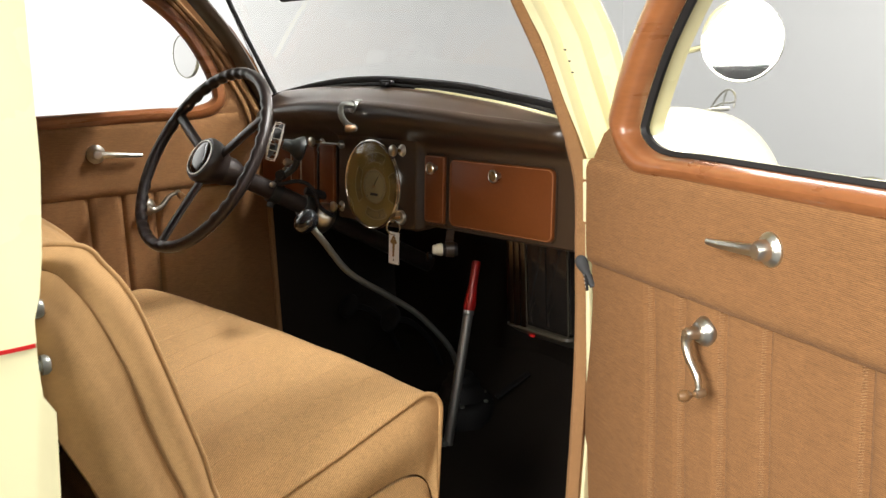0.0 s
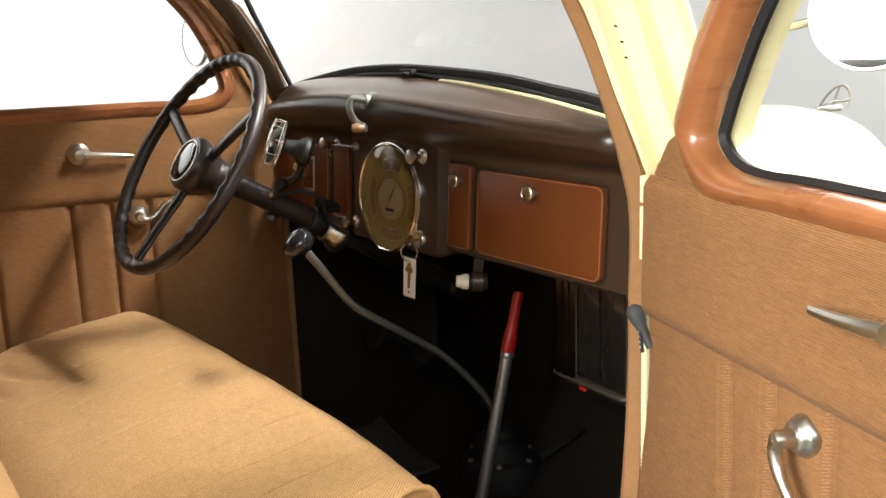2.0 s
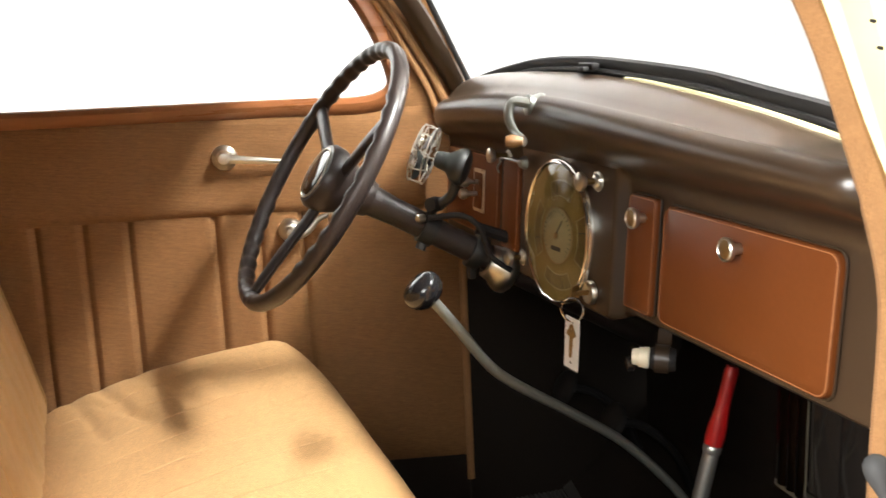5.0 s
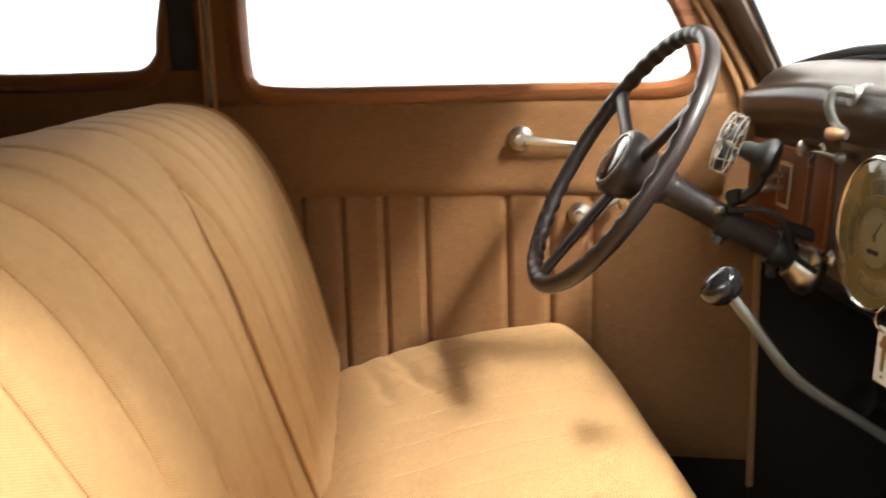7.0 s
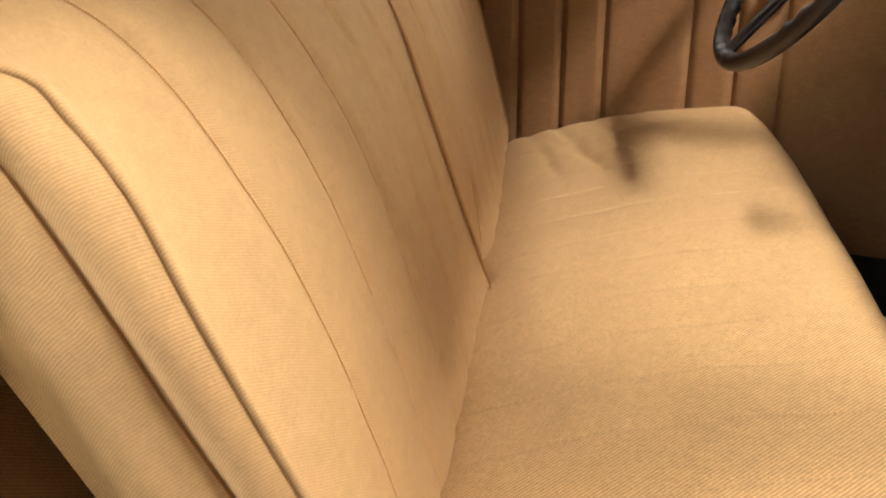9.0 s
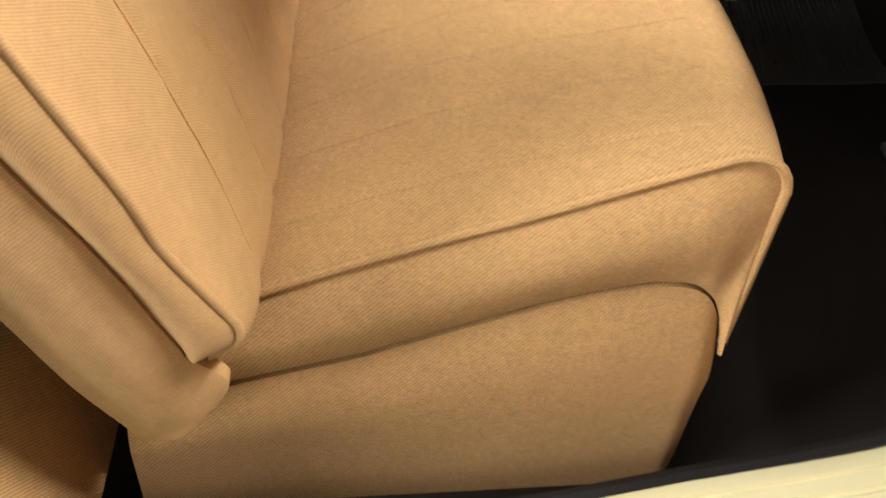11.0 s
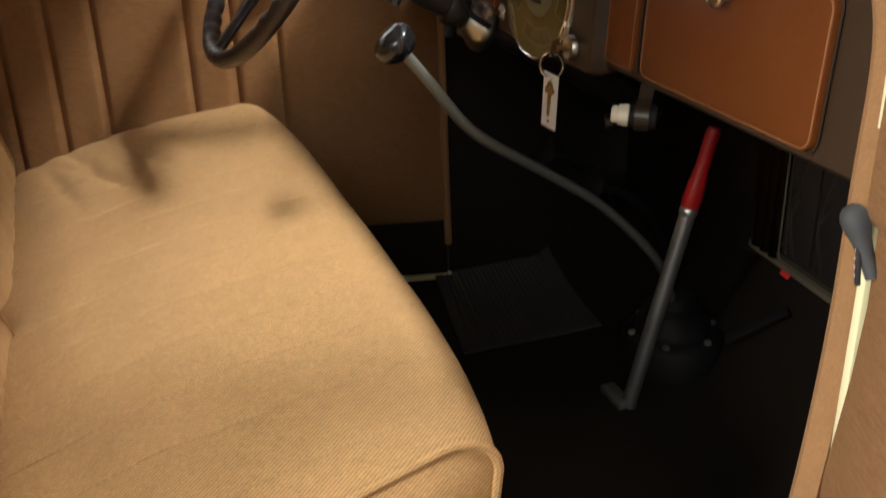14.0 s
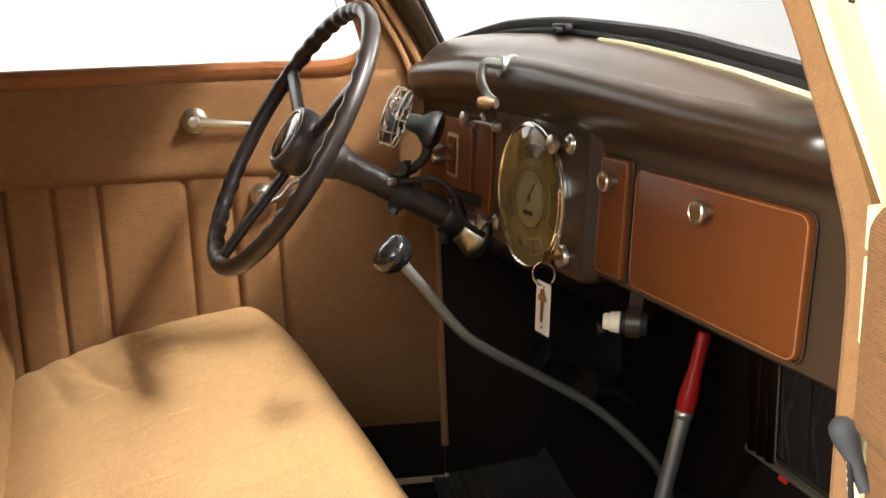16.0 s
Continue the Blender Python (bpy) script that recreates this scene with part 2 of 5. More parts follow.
def sweep(bm, path, section, closed=False, up=None, cap=True, scales=None):
    """Sweeps a closed 2D section (side, up) along a path with a carried frame."""
    P = [Vector(p) for p in path]
    n = len(P)
    tang = []
    for i in range(n):
        a = P[(i - 1) % n] if closed or i else P[0]
        c = P[(i + 1) % n] if closed or i < n - 1 else P[-1]
        tang.append((c - a).normalized())
    ref = Vector(up) if up else (Vector((0, 0, 1)) if abs(tang[0].z) < 0.9 else Vector((0, 1, 0)))
    rings = []
    for i in range(n):
        t = tang[i]
        side = t.cross(ref)
        if side.length < 1e-6:
            side = t.orthogonal()
        side.normalize()
        u = side.cross(t).normalized()
        if not up:
            ref = u
        s = scales[i] if scales else 1.0
        rings.append([bm.verts.new(P[i] + side * (q[0] * s) + u * (q[1] * s)) for q in section])
    k = len(section)
    for i in range(n if closed else n - 1):
        r, q = rings[i], rings[(i + 1) % n]
        for j in range(k):
            bm.faces.new((r[j], r[(j + 1) % k], q[(j + 1) % k], q[j]))
    if cap and not closed:
        bm.faces.new(list(reversed(rings[0])))
        bm.faces.new(rings[-1])
    return bm


def circle(r, n=10, ry=None):
    return [(r * math.cos(2 * math.pi * i / n), (ry or r) * math.sin(2 * math.pi * i / n)) for i in range(n)]


def tube(path, r, n=10, closed=False, bm=None, scales=None, ry=None):
    return sweep(bm or bmesh.new(), path, circle(r, n, ry), closed, scales=scales)


def frame_at(origin, axis, up=(0, 0, 1)):
    """A matrix whose z is the axis and whose y is near up."""
    z = Vector(axis).normalized()
    x = Vector(up).cross(z)
    if x.length < 1e-5:
        x = z.orthogonal()
    x.normalize()
    y = z.cross(x)
    m = Matrix((x, y, z)).transposed().to_4x4()
    m.translation = Vector(origin)
    return m


def lathe(profile, m, n=24, bm=None, sx=1.0, sy=1.0):
    """Turns (radius, height) pairs round the z of m; ends at radius 0 close."""
    bm = bm or bmesh.new()
    rings = []
    for r, h in profile:
        if r < 1e-6:
            rings.append([bm.verts.new(m @ Vector((0, 0, h)))])
        else:
            rings.append([bm.verts.new(m @ Vector((sx * r * math.cos(2 * math.pi * i / n), sy * r * math.sin(2 * math.pi * i / n), h))) for i in range(n)])
    for a, b in zip(rings, rings[1:]):
        for i in range(n):
            j = (i + 1) % n
            if len(a) == 1 and len(b) == 1:
                continue
            if len(a) == 1:
                bm.faces.new((a[0], b[i], b[j]))
            elif len(b) == 1:
                bm.faces.new((a[i], a[j], b[0]))
            else:
                bm.faces.new((a[i], a[j], b[j], b[i]))
    return bm


def box(cx, cy, cz, sx, sy, sz, bevel=0.0, m=None, bm=None, seg=2):
    bm = bm or bmesh.new()
    r = bmesh.ops.create_cube(bm, size=1.0)
    for v in r["verts"]:
        v.co = Vector((v.co.x * sx + cx, v.co.y * sy + cy, v.co.z * sz + cz))
    if bevel:
        es = list({e for v in r["verts"] for e in v.link_edges})
        r2 = bmesh.ops.bevel(bm, geom=es, offset=bevel, segments=seg, affect="EDGES", profile=0.5)
    if m is not None:
        bmesh.ops.transform(bm, matrix=m, verts=bm.verts)
    return bm


def rounded(w, h, r, n=5):
    out = []
    for cx, cy, a0 in ((w / 2 - r, h / 2 - r, 0), (-w / 2 + r, h / 2 - r, 90), (-w / 2 + r, -h / 2 + r, 180), (w / 2 - r, -h / 2 + r, 270)):
        for k in range(n + 1):
            a = radians(a0 + 90 * k / n)
            out.append((cx + r * math.cos(a), cy + r * math.sin(a)))
    return out


def plate(outline, m, depth, edge=0.002, bm=None):
    """A plate from a 2D outline in the xy of m, rising depth along its z with a soft edge."""
    bm = bm or bmesh.new()
    c = Vector((sum(p[0] for p in outline) / len(outline), sum(p[1] for p in outline) / len(outline)))

    def ring(inset, h):
        out = []
        for p in outline:
            d = Vector(p) - c
            q = c + d * max(0.0, 1 - inset / max(d.length, 1e-6))
            out.append(bm.verts.new(m @ Vector((q.x, q.y, h))))
        return out
    rings = [ring(0, 0), ring(0, depth - edge), ring(edge * 0.3, depth - edge * 0.3), ring(edge, depth)]
    for a, b in zip(rings, rings[1:]):
        for i in range(len(a)):
            j = (i + 1) % len(a)
            bm.faces.new((a[i], a[j], b[j], b[i]))
    bm.faces.new(rings[-1])
    bm.faces.new(list(reversed(rings[0])))
    return bm


def sheet(f, us, vs, thick=0.0, bm=None):
    """A grid f(u, v) -> (place, normal); given a thickness it is closed backwards."""
    bm = bm or bmesh.new()
    front = [[bm.verts.new(f(u, v)[0]) for v in vs] for u in us]
    for i in range(len(us) - 1):
        for j in range(len(vs) - 1):
            bm.faces.new((front[i][j], front[i + 1][j], front[i + 1][j + 1], front[i][j + 1]))
    if thick:
        back = [[bm.verts.new(f(u, v)[0] - f(u, v)[1] * thick) for v in vs] for u in us]
        for i in range(len(us) - 1):
            for j in range(len(vs) - 1):
                bm.faces.new((back[i][j], back[i][j + 1], back[i + 1][j + 1], back[i + 1][j]))
        n, k = len(us), len(vs)
        rim = [(i, 0) for i in range(n)] + [(n - 1, j) for j in range(1, k)] + [(i, k - 1) for i in range(n - 2, -1, -1)] + [(0, j) for j in range(k - 2, 0, -1)]
        for (a, b), (c, d) in zip(rim, rim[1:] + rim[:1]):
            bm.faces.new((front[a][b], back[a][b], back[c][d], front[c][d]))
    return bm


def holed(outline, holes, f, thick, bm=None):
    """A flat shape with holes, in (u, v), laid by f and closed at a thickness."""
    bm = bm or bmesh.new()
    flat = bmesh.new()
    edges = []
    for loop in (outline, *holes):
        vs = [flat.verts.new((p[0], p[1], 0)) for p in loop]
        edges += [flat.edges.new((vs[i], vs[(i + 1) % len(vs)])) for i in range(len(vs))]
    bmesh.ops.triangle_fill(flat, use_beauty=True, use_dissolve=False, edges=edges, normal=(0, 0, 1))
    fr, bk = {}, {}
    for v in flat.verts:
        p, n = f(v.co.x, v.co.y)
        fr[v], bk[v] = bm.verts.new(p), bm.verts.new(p - n * thick)
    for face in flat.faces:
        bm.faces.new([fr[v] for v in face.verts])
        bm.faces.new([bk[v] for v in reversed(face.verts)])
    for e in flat.edges:
        if len(e.link_faces) == 1:
            a, b = e.verts
            bm.faces.new((fr[a], fr[b], bk[b], bk[a]))
    flat.free()
    return bm


def spread(a, b, n):
    return [a + (b - a) * i / n for i in range(n + 1)]


# ---- studio ----
def studio():
    z0, h = -0.55, 4.2
    f = part("floor", box(0, 0, z0 - 0.05, 14, 14, 0.1), M_FLOOR, None)
    tagged(f, "dark painted studio floor under the car", "floor", kind="structure")
    for name, c, s in (("wall_north", (0, 7.05, 1.5), (14.2, 0.1, h)), ("wall_south", (0, -7.05, 1.5), (14.2, 0.1, h)),
                       ("wall_east", (7.05, 0, 1.5), (0.1, 14.0, h)), ("wall_west", (-5.05, 0, 1.5), (0.1, 14.0, h))):
        # south and east walls are out of view, grey to limit fill light
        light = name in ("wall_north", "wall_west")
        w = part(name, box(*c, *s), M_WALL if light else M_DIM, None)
        tagged(w, "plain white studio wall behind the car" if light else "unseen grey studio wall, kept dark to cut bounce light", "wall", kind="structure")
    # ceiling added out of view, grey for less bounce into the cabin
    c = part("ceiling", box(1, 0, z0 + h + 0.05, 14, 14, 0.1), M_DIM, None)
    tagged(c, "unseen grey studio ceiling, kept dark to cut bounce light", "ceiling", kind="structure")


studio()


# ---- shared shapes of the cabin ----
def wall_x(y):
    """Inner face of the driver's side of the body, which narrows to the front."""
    s = 0.045 - y
    return -0.50 - 0.24 * s + 0.06 * s * s


def left_side(out=0.0):
    def f(y, z):
        d = 0.24 - 0.12 * (0.045 - y)
        n = Vector((1, -d, 0)).normalized()
        return Vector((wall_x(y), y, z)) + n * out, n
    return f


DOOR_HINGE, DOOR_TURN = Vector((0.66, -0.03, 0)), radians(-19)
DOOR_U = Vector((math.cos(DOOR_TURN), math.sin(DOOR_TURN), 0))
DOOR_N = Vector((DOOR_U.y, -DOOR_U.x, 0))


def right_door_side(out=0.0):
    def f(u, z):
        return DOOR_HINGE + DOOR_U * u + Vector((0, 0, z)) + DOOR_N * out, DOOR_N
    return f


def pleated(side, u0, u1, z0, z1, seams, out=0.004, depth=0.006, wide=0.014, top_roll=True, swell=0.0015):
    """Upholstered panel with pleats sewn at the seams."""
    us = {u0, u1}
    for s in seams:
        us |= {s + k * wide for k in (-1.5, -0.8, -0.35, 0, 0.35, 0.8, 1.5) if u0 < s + k * wide < u1}
    us |= set(spread(u0, u1, 60))
    us = sorted(us)
    zs = sorted({z0, z1, *spread(z0, z1, 24), z1 - 0.004, z1 - 0.010, z0 + 0.004, z0 + 0.010})
    f0 = side(0.0)

    def f(u, z):
        p, n = f0(u, z)
        g = out
        for s in seams:
            g -= depth * math.exp(-((u - s) / (wide * 0.45)) ** 2)
        e = min(z1 - z if top_roll else 1.0, z - z0, 0.02)
        g -= 0.010 * (1 - e / 0.02) ** 2
        g += swell * noise.noise((u * 9, z * 5, 3.0)) + 0.0010 * noise.noise((u * 26, z * 16, 7.0))
        return p + n * g, n
    return sheet(f, us, zs, thick=0.012)


def lever_handle(parent, base, n, along, length, drop=0.0):
    """Chrome door handle: stepped round rose, a domed neck and a fluted, tapering lever."""
    m = frame_at(base, n)
    n, a = Vector(n), Vector(along).normalized()
    part("rose", lathe([(0.0, 0.012), (0.012, 0.012), (0.015, 0.011), (0.0165, 0.0085), (0.0185, 0.0075), (0.0200, 0.005), (0.0215, 0.004), (0.0225, 0.0), (0.0225, -0.006)], m, 48), M_CHROME, parent)
    b0 = Vector(base) + n * 0.019
    part("boss", lathe([(0.0145, 0.010), (0.0135, 0.016), (0.0125, 0.022), (0.009, 0.0265), (0.0, 0.028)], m, 24), M_CHROME, parent)
    pts = [b0, b0 + a * length * 0.3 + n * 0.004, b0 + a * length * 0.7 + n * 0.005 + V(0, 0, -drop * 0.5), b0 + a * length + n * 0.003 + V(0, 0, -drop)]
    path = smooth_path(pts, 6)
    k = len(path)
    flute = [(0.0088 * math.cos(q), (0.0060 - 0.0011 * (0.5 + 0.5 * math.cos(6 * q)) * (math.sin(q) > 0)) * math.sin(q)) for q in spread(0, 2 * math.pi, 24)[:-1]]
    part("lever", sweep(bmesh.new(), path, flute, up=n, scales=[0.98 - 0.50 * i / (k - 1) for i in range(k)]), M_CHROME, parent)


def window_crank(parent, base, n, arm):
    """Chrome window winder: stepped rose, an S-shaped arm and a small turned knob."""
    m = frame_at(base, n)
    n = Vector(n)
    part("rose", lathe([(0.0, 0.014), (0.012, 0.014), (0.015, 0.012), (0.0160, 0.009), (0.0185, 0.007), (0.0205, 0.004), (0.0220, 0.0), (0.0220, -0.006)], m, 48), M_CHROME, parent)
    part("boss", lathe([(0.0105, 0.010), (0.009, 0.020), (0.0095, 0.030), (0.007, 0.034), (0.0, 0.035)], m, 20), M_CHROME, parent)
    b0 = Vector(base) + n * 0.027
    arm = Vector(arm)
    side = arm.cross(n).normalized()
    pts = [b0, b0 + arm * 0.12 + side * 0.010, b0 + arm * 0.38 + side * 0.010, b0 + arm * 0.70 - side * 0.001, b0 + arm]
    path = smooth_path(pts, 6)
    k = len(path)
    part("crank_arm", tube(path, 0.0078, 12, scales=[1.1 - 0.55 * (i / (k - 1)) for i in range(k)]), M_CHROME, parent)
    e = b0 + arm
    part("arm_end", lathe([(0.0, -0.007), (0.006, -0.007), (0.0072, 0.0), (0.006, 0.006), (0.0, 0.007)], frame_at(e, n), 16), M_CHROME, parent)
    part("crank_knob", lathe([(0.0035, 0.004), (0.0035, 0.012), (0.006, 0.014), (0.0085, 0.019), (0.0085, 0.025), (0.006, 0.030), (0.0, 0.031)], frame_at(e, n + side * 0.25), 16), M_KNOB, parent, "dull brown knob")


def moulding(parent, side, loop, closed, wide=0.017, proud=0.016):
    """Rounded, grained window moulding along (u, z) points."""
    f = side(0.004)
    path = [f(*p)[0] for p in loop]
    n = f(*loop[len(loop) // 2])[1]
    sec = [(-wide, -0.004), (-wide, 0.004), (-wide * 0.82, proud * 0.62), (-wide * 0.35, proud * 0.98), (wide * 0.25, proud * 0.9), (wide * 0.75, proud * 0.5), (wide, 0.002), (wide, -0.004)]
    return part("window_moulding", sweep(bmesh.new(), path, sec, closed, up=n), M_WOOD, parent, "grained brown painted moulding")


def window_outline(front, rear_u, bottom, top, r=0.05):
    """Loop of (u, z): bottom from rear to front, up the raked front edge, back along the top."""
    pts = [(rear_u, bottom + r * 1.4), (rear_u + math.copysign(r * 0.25, front[0][0] - rear_u), bottom + r * 0.42), (rear_u + math.copysign(r, front[0][0] - rear_u), bottom + 0.004)]
    a, b = rear_u + math.copysign(r, front[0][0] - rear_u), front[0][0] - math.copysign(r, front[0][0] - rear_u)
    pts += [(a + (b - a) * k / 6, bottom) for k in range(1, 7)]
    pts += list(front)
    sgn = math.copysign(1, front[0][0] - rear_u)
    l = front[-1]
    pts += [(l[0] - sgn * 0.10, top - 0.015), (l[0] - sgn * 0.2, top), (rear_u + sgn * 0.1, top), (rear_u + sgn * 0.02, top - 0.03), (rear_u, top - 0.1)]
    p3 = smooth_path([(p[0], p[1], 0) for p in pts], 4, closed=True)
    return [(p.x, p.y) for p in p3]


# ---- driver's side: door, posts, kick panel ----
def driver_door():
    t = thing("driver_door", "closed car door trimmed in pleated tan cloth", "car door")
    side = left_side
    seam = 0.563
    seams = [-0.91, -0.84, -0.77, -0.697, -0.618, -0.542, -0.393, -0.316, -0.240]
    part("lower_panel", pleated(side, -0.925, -0.158, -0.02, seam + 0.004, seams, depth=0.009, top_roll=False), M_DOOR, t)
    part("upper_panel", pleated(side, -0.925, -0.02, seam, 0.742, [], out=0.013), M_DOOR, t)
    front = [(-0.066, 0.775), (-0.073, 0.83), (-0.095, 0.885), (-0.13, 0.945), (-0.19, 1.01)]
    loop = window_outline(front, -0.862, 0.748, 1.10)
    outer = [(-0.925, -0.10), (-0.02, -0.10), (-0.01, 0.70), (-0.04, 0.80), (-0.07, 0.88), (-0.11, 0.95), (-0.17, 1.03), (-0.27, 1.12), (-0.40, 1.16), (-0.80, 1.16), (-0.925, 1.14)]
    part("door_body", holed(outer, [loop], side(-0.012), 0.05), M_CREAM, t, "cream painted outer skin")
    trim = [(-0.922, 0.72), (-0.035, 0.72), (-0.015, 0.76), (-0.045, 0.85), (-0.09, 0.93), (-0.15, 1.01), (-0.26, 1.11), (-0.40, 1.15), (-0.80, 1.15), (-0.922, 1.13)]
    part("frame_trim", holed(trim, [loop], side(0.003), 0.012), M_DOOR, t)
    moulding(t, side, loop, True)
    f = side(-0.03)
    part("window_seal", tube([f(*p)[0] for p in loop], 0.006, 6, closed=True), M_BLACK, t, "black rubber seal")
    p, n = left_side(0.013)(-0.366, 0.668)
    lever_handle(t, p, n, (0.12, 1, -0.10), 0.105)
    p, n = left_side(0.006)(-0.262, 0.530)
    window_crank(t, p, n, (0.012, 0.072, 0.030))
    return t


driver_door()


def kick_panel():
    t = thing("kick_panel", "flat tan cloth kick panel beside the pedals", "trim panel")
    part("panel", pleated(left_side, -0.162, 0.040, 0.058, 0.70, [], out=0.0015), M_DOOR, t)
    part("toe_strip", sheet(left_side(0.003), spread(-0.93, 0.042, 20), (-0.050, 0.066), 0.006), M_MAT, t, "black lower strip")
    f = left_side(0.008)
    edge = [f(0.044, 0.02)[0], f(0.042, 0.3)[0], f(0.040, 0.6)[0], f(0.036, 0.70)[0], f(0.016, 0.761)[0], f(-0.032, 0.851)[0], f(-0.084, 0.934)[0], f(-0.16, 1.03)[0], f(-0.25, 1.12)[0]]
    part("edge_binding", tube(smooth_path(edge, 5), 0.0075, 8), M_PIPE, t)
    e2 = [f(0.012, 0.69)[0], f(-0.004, 0.761)[0], f(-0.050, 0.851)[0], f(-0.100, 0.934)[0], f(-0.175, 1.03)[0], f(-0.265, 1.12)[0]]
    part("door_welt", tube(smooth_path(e2, 5), 0.006, 8), M_PIPE, t)


kick_panel()


# ---- body shell ----
def body():
    t = thing("car_body", "cream and dark brown body shell of a vintage car", "car body")
    # sills and floor edges
    part("sill", sweep(bmesh.new(), smooth_path([V(0.620, -0.030, 0.050), V(0.630, -0.095, 0.044), V(0.647, -0.187, 0.043), V(0.667, -0.355, 0.040), V(0.692, -0.514, 0.036), V(0.745, -0.95, 0.025)], 4),
                       [(-0.040, -0.08), (-0.040, -0.016), (-0.036, -0.004), (-0.028, 0.001), (-0.006, 0.003), (-0.004, 0.0005), (0.0, 0.0005), (0.002, 0.005), (0.012, 0.006), (0.014, 0.0025), (0.018, 0.0025), (0.020, 0.007), (0.034, 0.008), (0.040, 0.004), (0.040, -0.08)], up=(0, 0, 1)), M_CREAM, t, "cream painted grooved door sill")
    foot = [(0.592, -0.075), (0.622, -0.076), (0.648, -0.112), (0.700, -0.156), (0.728, -0.195), (0.722, -0.228), (0.690, -0.236), (0.600, -0.120)]
    part("pillar_foot", plate(foot, Matrix.Translation((0, 0, -0.055)), 0.098, 0.006), M_CREAM, t, "cream painted foot of the hinge pillar")
    part("sill_strip", sweep(bmesh.new(), [V(0.566, 0.05, 0.052), V(0.571, -0.04, 0.052), V(0.600, -0.167, 0.050), V(0.611, -0.24, 0.047), V(0.625, -0.352, 0.044), V(0.641, -0.46, 0.041), V(0.654, -0.593, 0.038), V(0.680, -0.95, 0.028)],
                             [(-0.008, -0.05), (0.008, -0.05), (0.008, 0.005), (0.0, 0.008), (-0.008, 0.005)], up=(0, 0, 1)), M_BLACK, t, "dark rubber sill strip")
    part("sill", sweep(bmesh.new(), [V(-0.50, 0.05, -0.052), V(-0.52, -0.05, -0.052), V(-0.63, -0.5, -0.052), V(-0.68, -0.95, -0.052)],
                       [(-0.01, -0.01), (0.012, -0.01), (0.012, 0.006), (-0.01, 0.006)], up=(0, 0, 1)), M_CREAM, t)
    # windscreen posts
    left = [V(-0.50, 0.075, 0.66), V(-0.497, 0.070, 0.76), V(-0.492, 0.022, 0.85), V(-0.487, -0.035, 0.94), V(-0.48, -0.12, 1.04), V(-0.47, -0.20, 1.12)]
    sec = [(-0.034, -0.016), (-0.010, -0.020), (-0.002, -0.006), (-0.004, 0.010), (-0.014, 0.020), (-0.026, 0.016), (-0.034, 0.004)]
    part("windscreen_post", sweep(bmesh.new(), smooth_path(left, 4), sec, up=(1, 0.25, 0)), M_DASH, t, "dark brown windscreen post")
    # passenger's windscreen post
    zs = spread(0.66, 1.14, 10)
    bm = bmesh.new()
    prof = [(0.607, -0.006), (0.614, -0.014), (0.628, -0.006), (0.630, 0.018), (0.650, 0.022), (0.657, 0.030), (0.658, 0.055), (0.685, 0.066), (0.690, 0.080), (0.66, 0.12), (0.600, 0.10)]
    rings = []
    for z in zs:
        k = z - 0.70
        rings.append([bm.verts.new((x - 0.05 * max(0, k), y - 0.40 * k - 0.25 * max(0, k - 0.2), z)) for x, y in prof])
    for a, b in zip(rings, rings[1:]):
        for i in range(len(prof)):
            j = (i + 1) % len(prof)
            bm.faces.new((a[i], a[j], b[j], b[i]))
    bm.faces.new(rings[-1])
    bm.faces.new(rings[0][::-1])
    part("door_post", bm, M_CREAM, t, "cream painted hinge post")
    # tiny dark studs stand in for chips in the post's paint
    for y, z in ((-0.086, 0.880), (-0.076, 0.862), (-0.069, 0.844)):
        part("post_chip", lathe([(0.0, 0.0010), (0.0011, 0.0007), (0.0014, -0.004)], frame_at(V(0.650, y, z), (0.25, -0.95, 0.15)), 12), M_BLACK, t, "tiny dark chip in the paint")
    # hinge pillar under it
    low = [V(0.640, 0.046, 0.70), V(0.640, 0.048, 0.60), V(0.640, 0.045, 0.45), V(0.642, 0.032, 0.30), V(0.646, 0.008, 0.12), V(0.650, -0.01, 0.0)]
    part("hinge_pillar", sweep(bmesh.new(), smooth_path(low, 4), [(-0.020, -0.040), (-0.010, -0.040), (-0.010, 0.030), (-0.020, 0.030)], up=(0, 1, 0)), M_CREAM, t)
    f = left_side(0.002)
    part("post_trim", holed([(0.075, 0.56), (-0.02, 0.56), (-0.025, 0.76), (-0.055, 0.85), (-0.13, 0.95), (-0.22, 1.05), (-0.14, 1.05), (-0.02, 0.95), (0.035, 0.86), (0.072, 0.77)], [], f, 0.012), M_DOOR, t, "tan cloth on the windscreen post")
    for z0, z1 in ((0.666, 0.70), (0.594, 0.662), (0.30, 0.590)):
        part("hinge_plate", box(0.6365, -0.016, (z0 + z1) / 2, 0.009, 0.020 if z0 > 0.5 else 0.010, z1 - z0, 0.002), M_CREAM, t, "cream painted hinge plate with worn edges")
    lace = [V(0.587, -0.228, 1.12), V(0.594, -0.128, 0.95), V(0.601, -0.079, 0.86), V(0.606, -0.050, 0.79), V(0.612, -0.024, 0.72), V(0.615, -0.006, 0.65), V(0.615, -0.008, 0.53), V(0.615, -0.010, 0.42), V(0.617, -0.020, 0.30), V(0.619, -0.042, 0.12), V(0.620, -0.056, 0.03)]
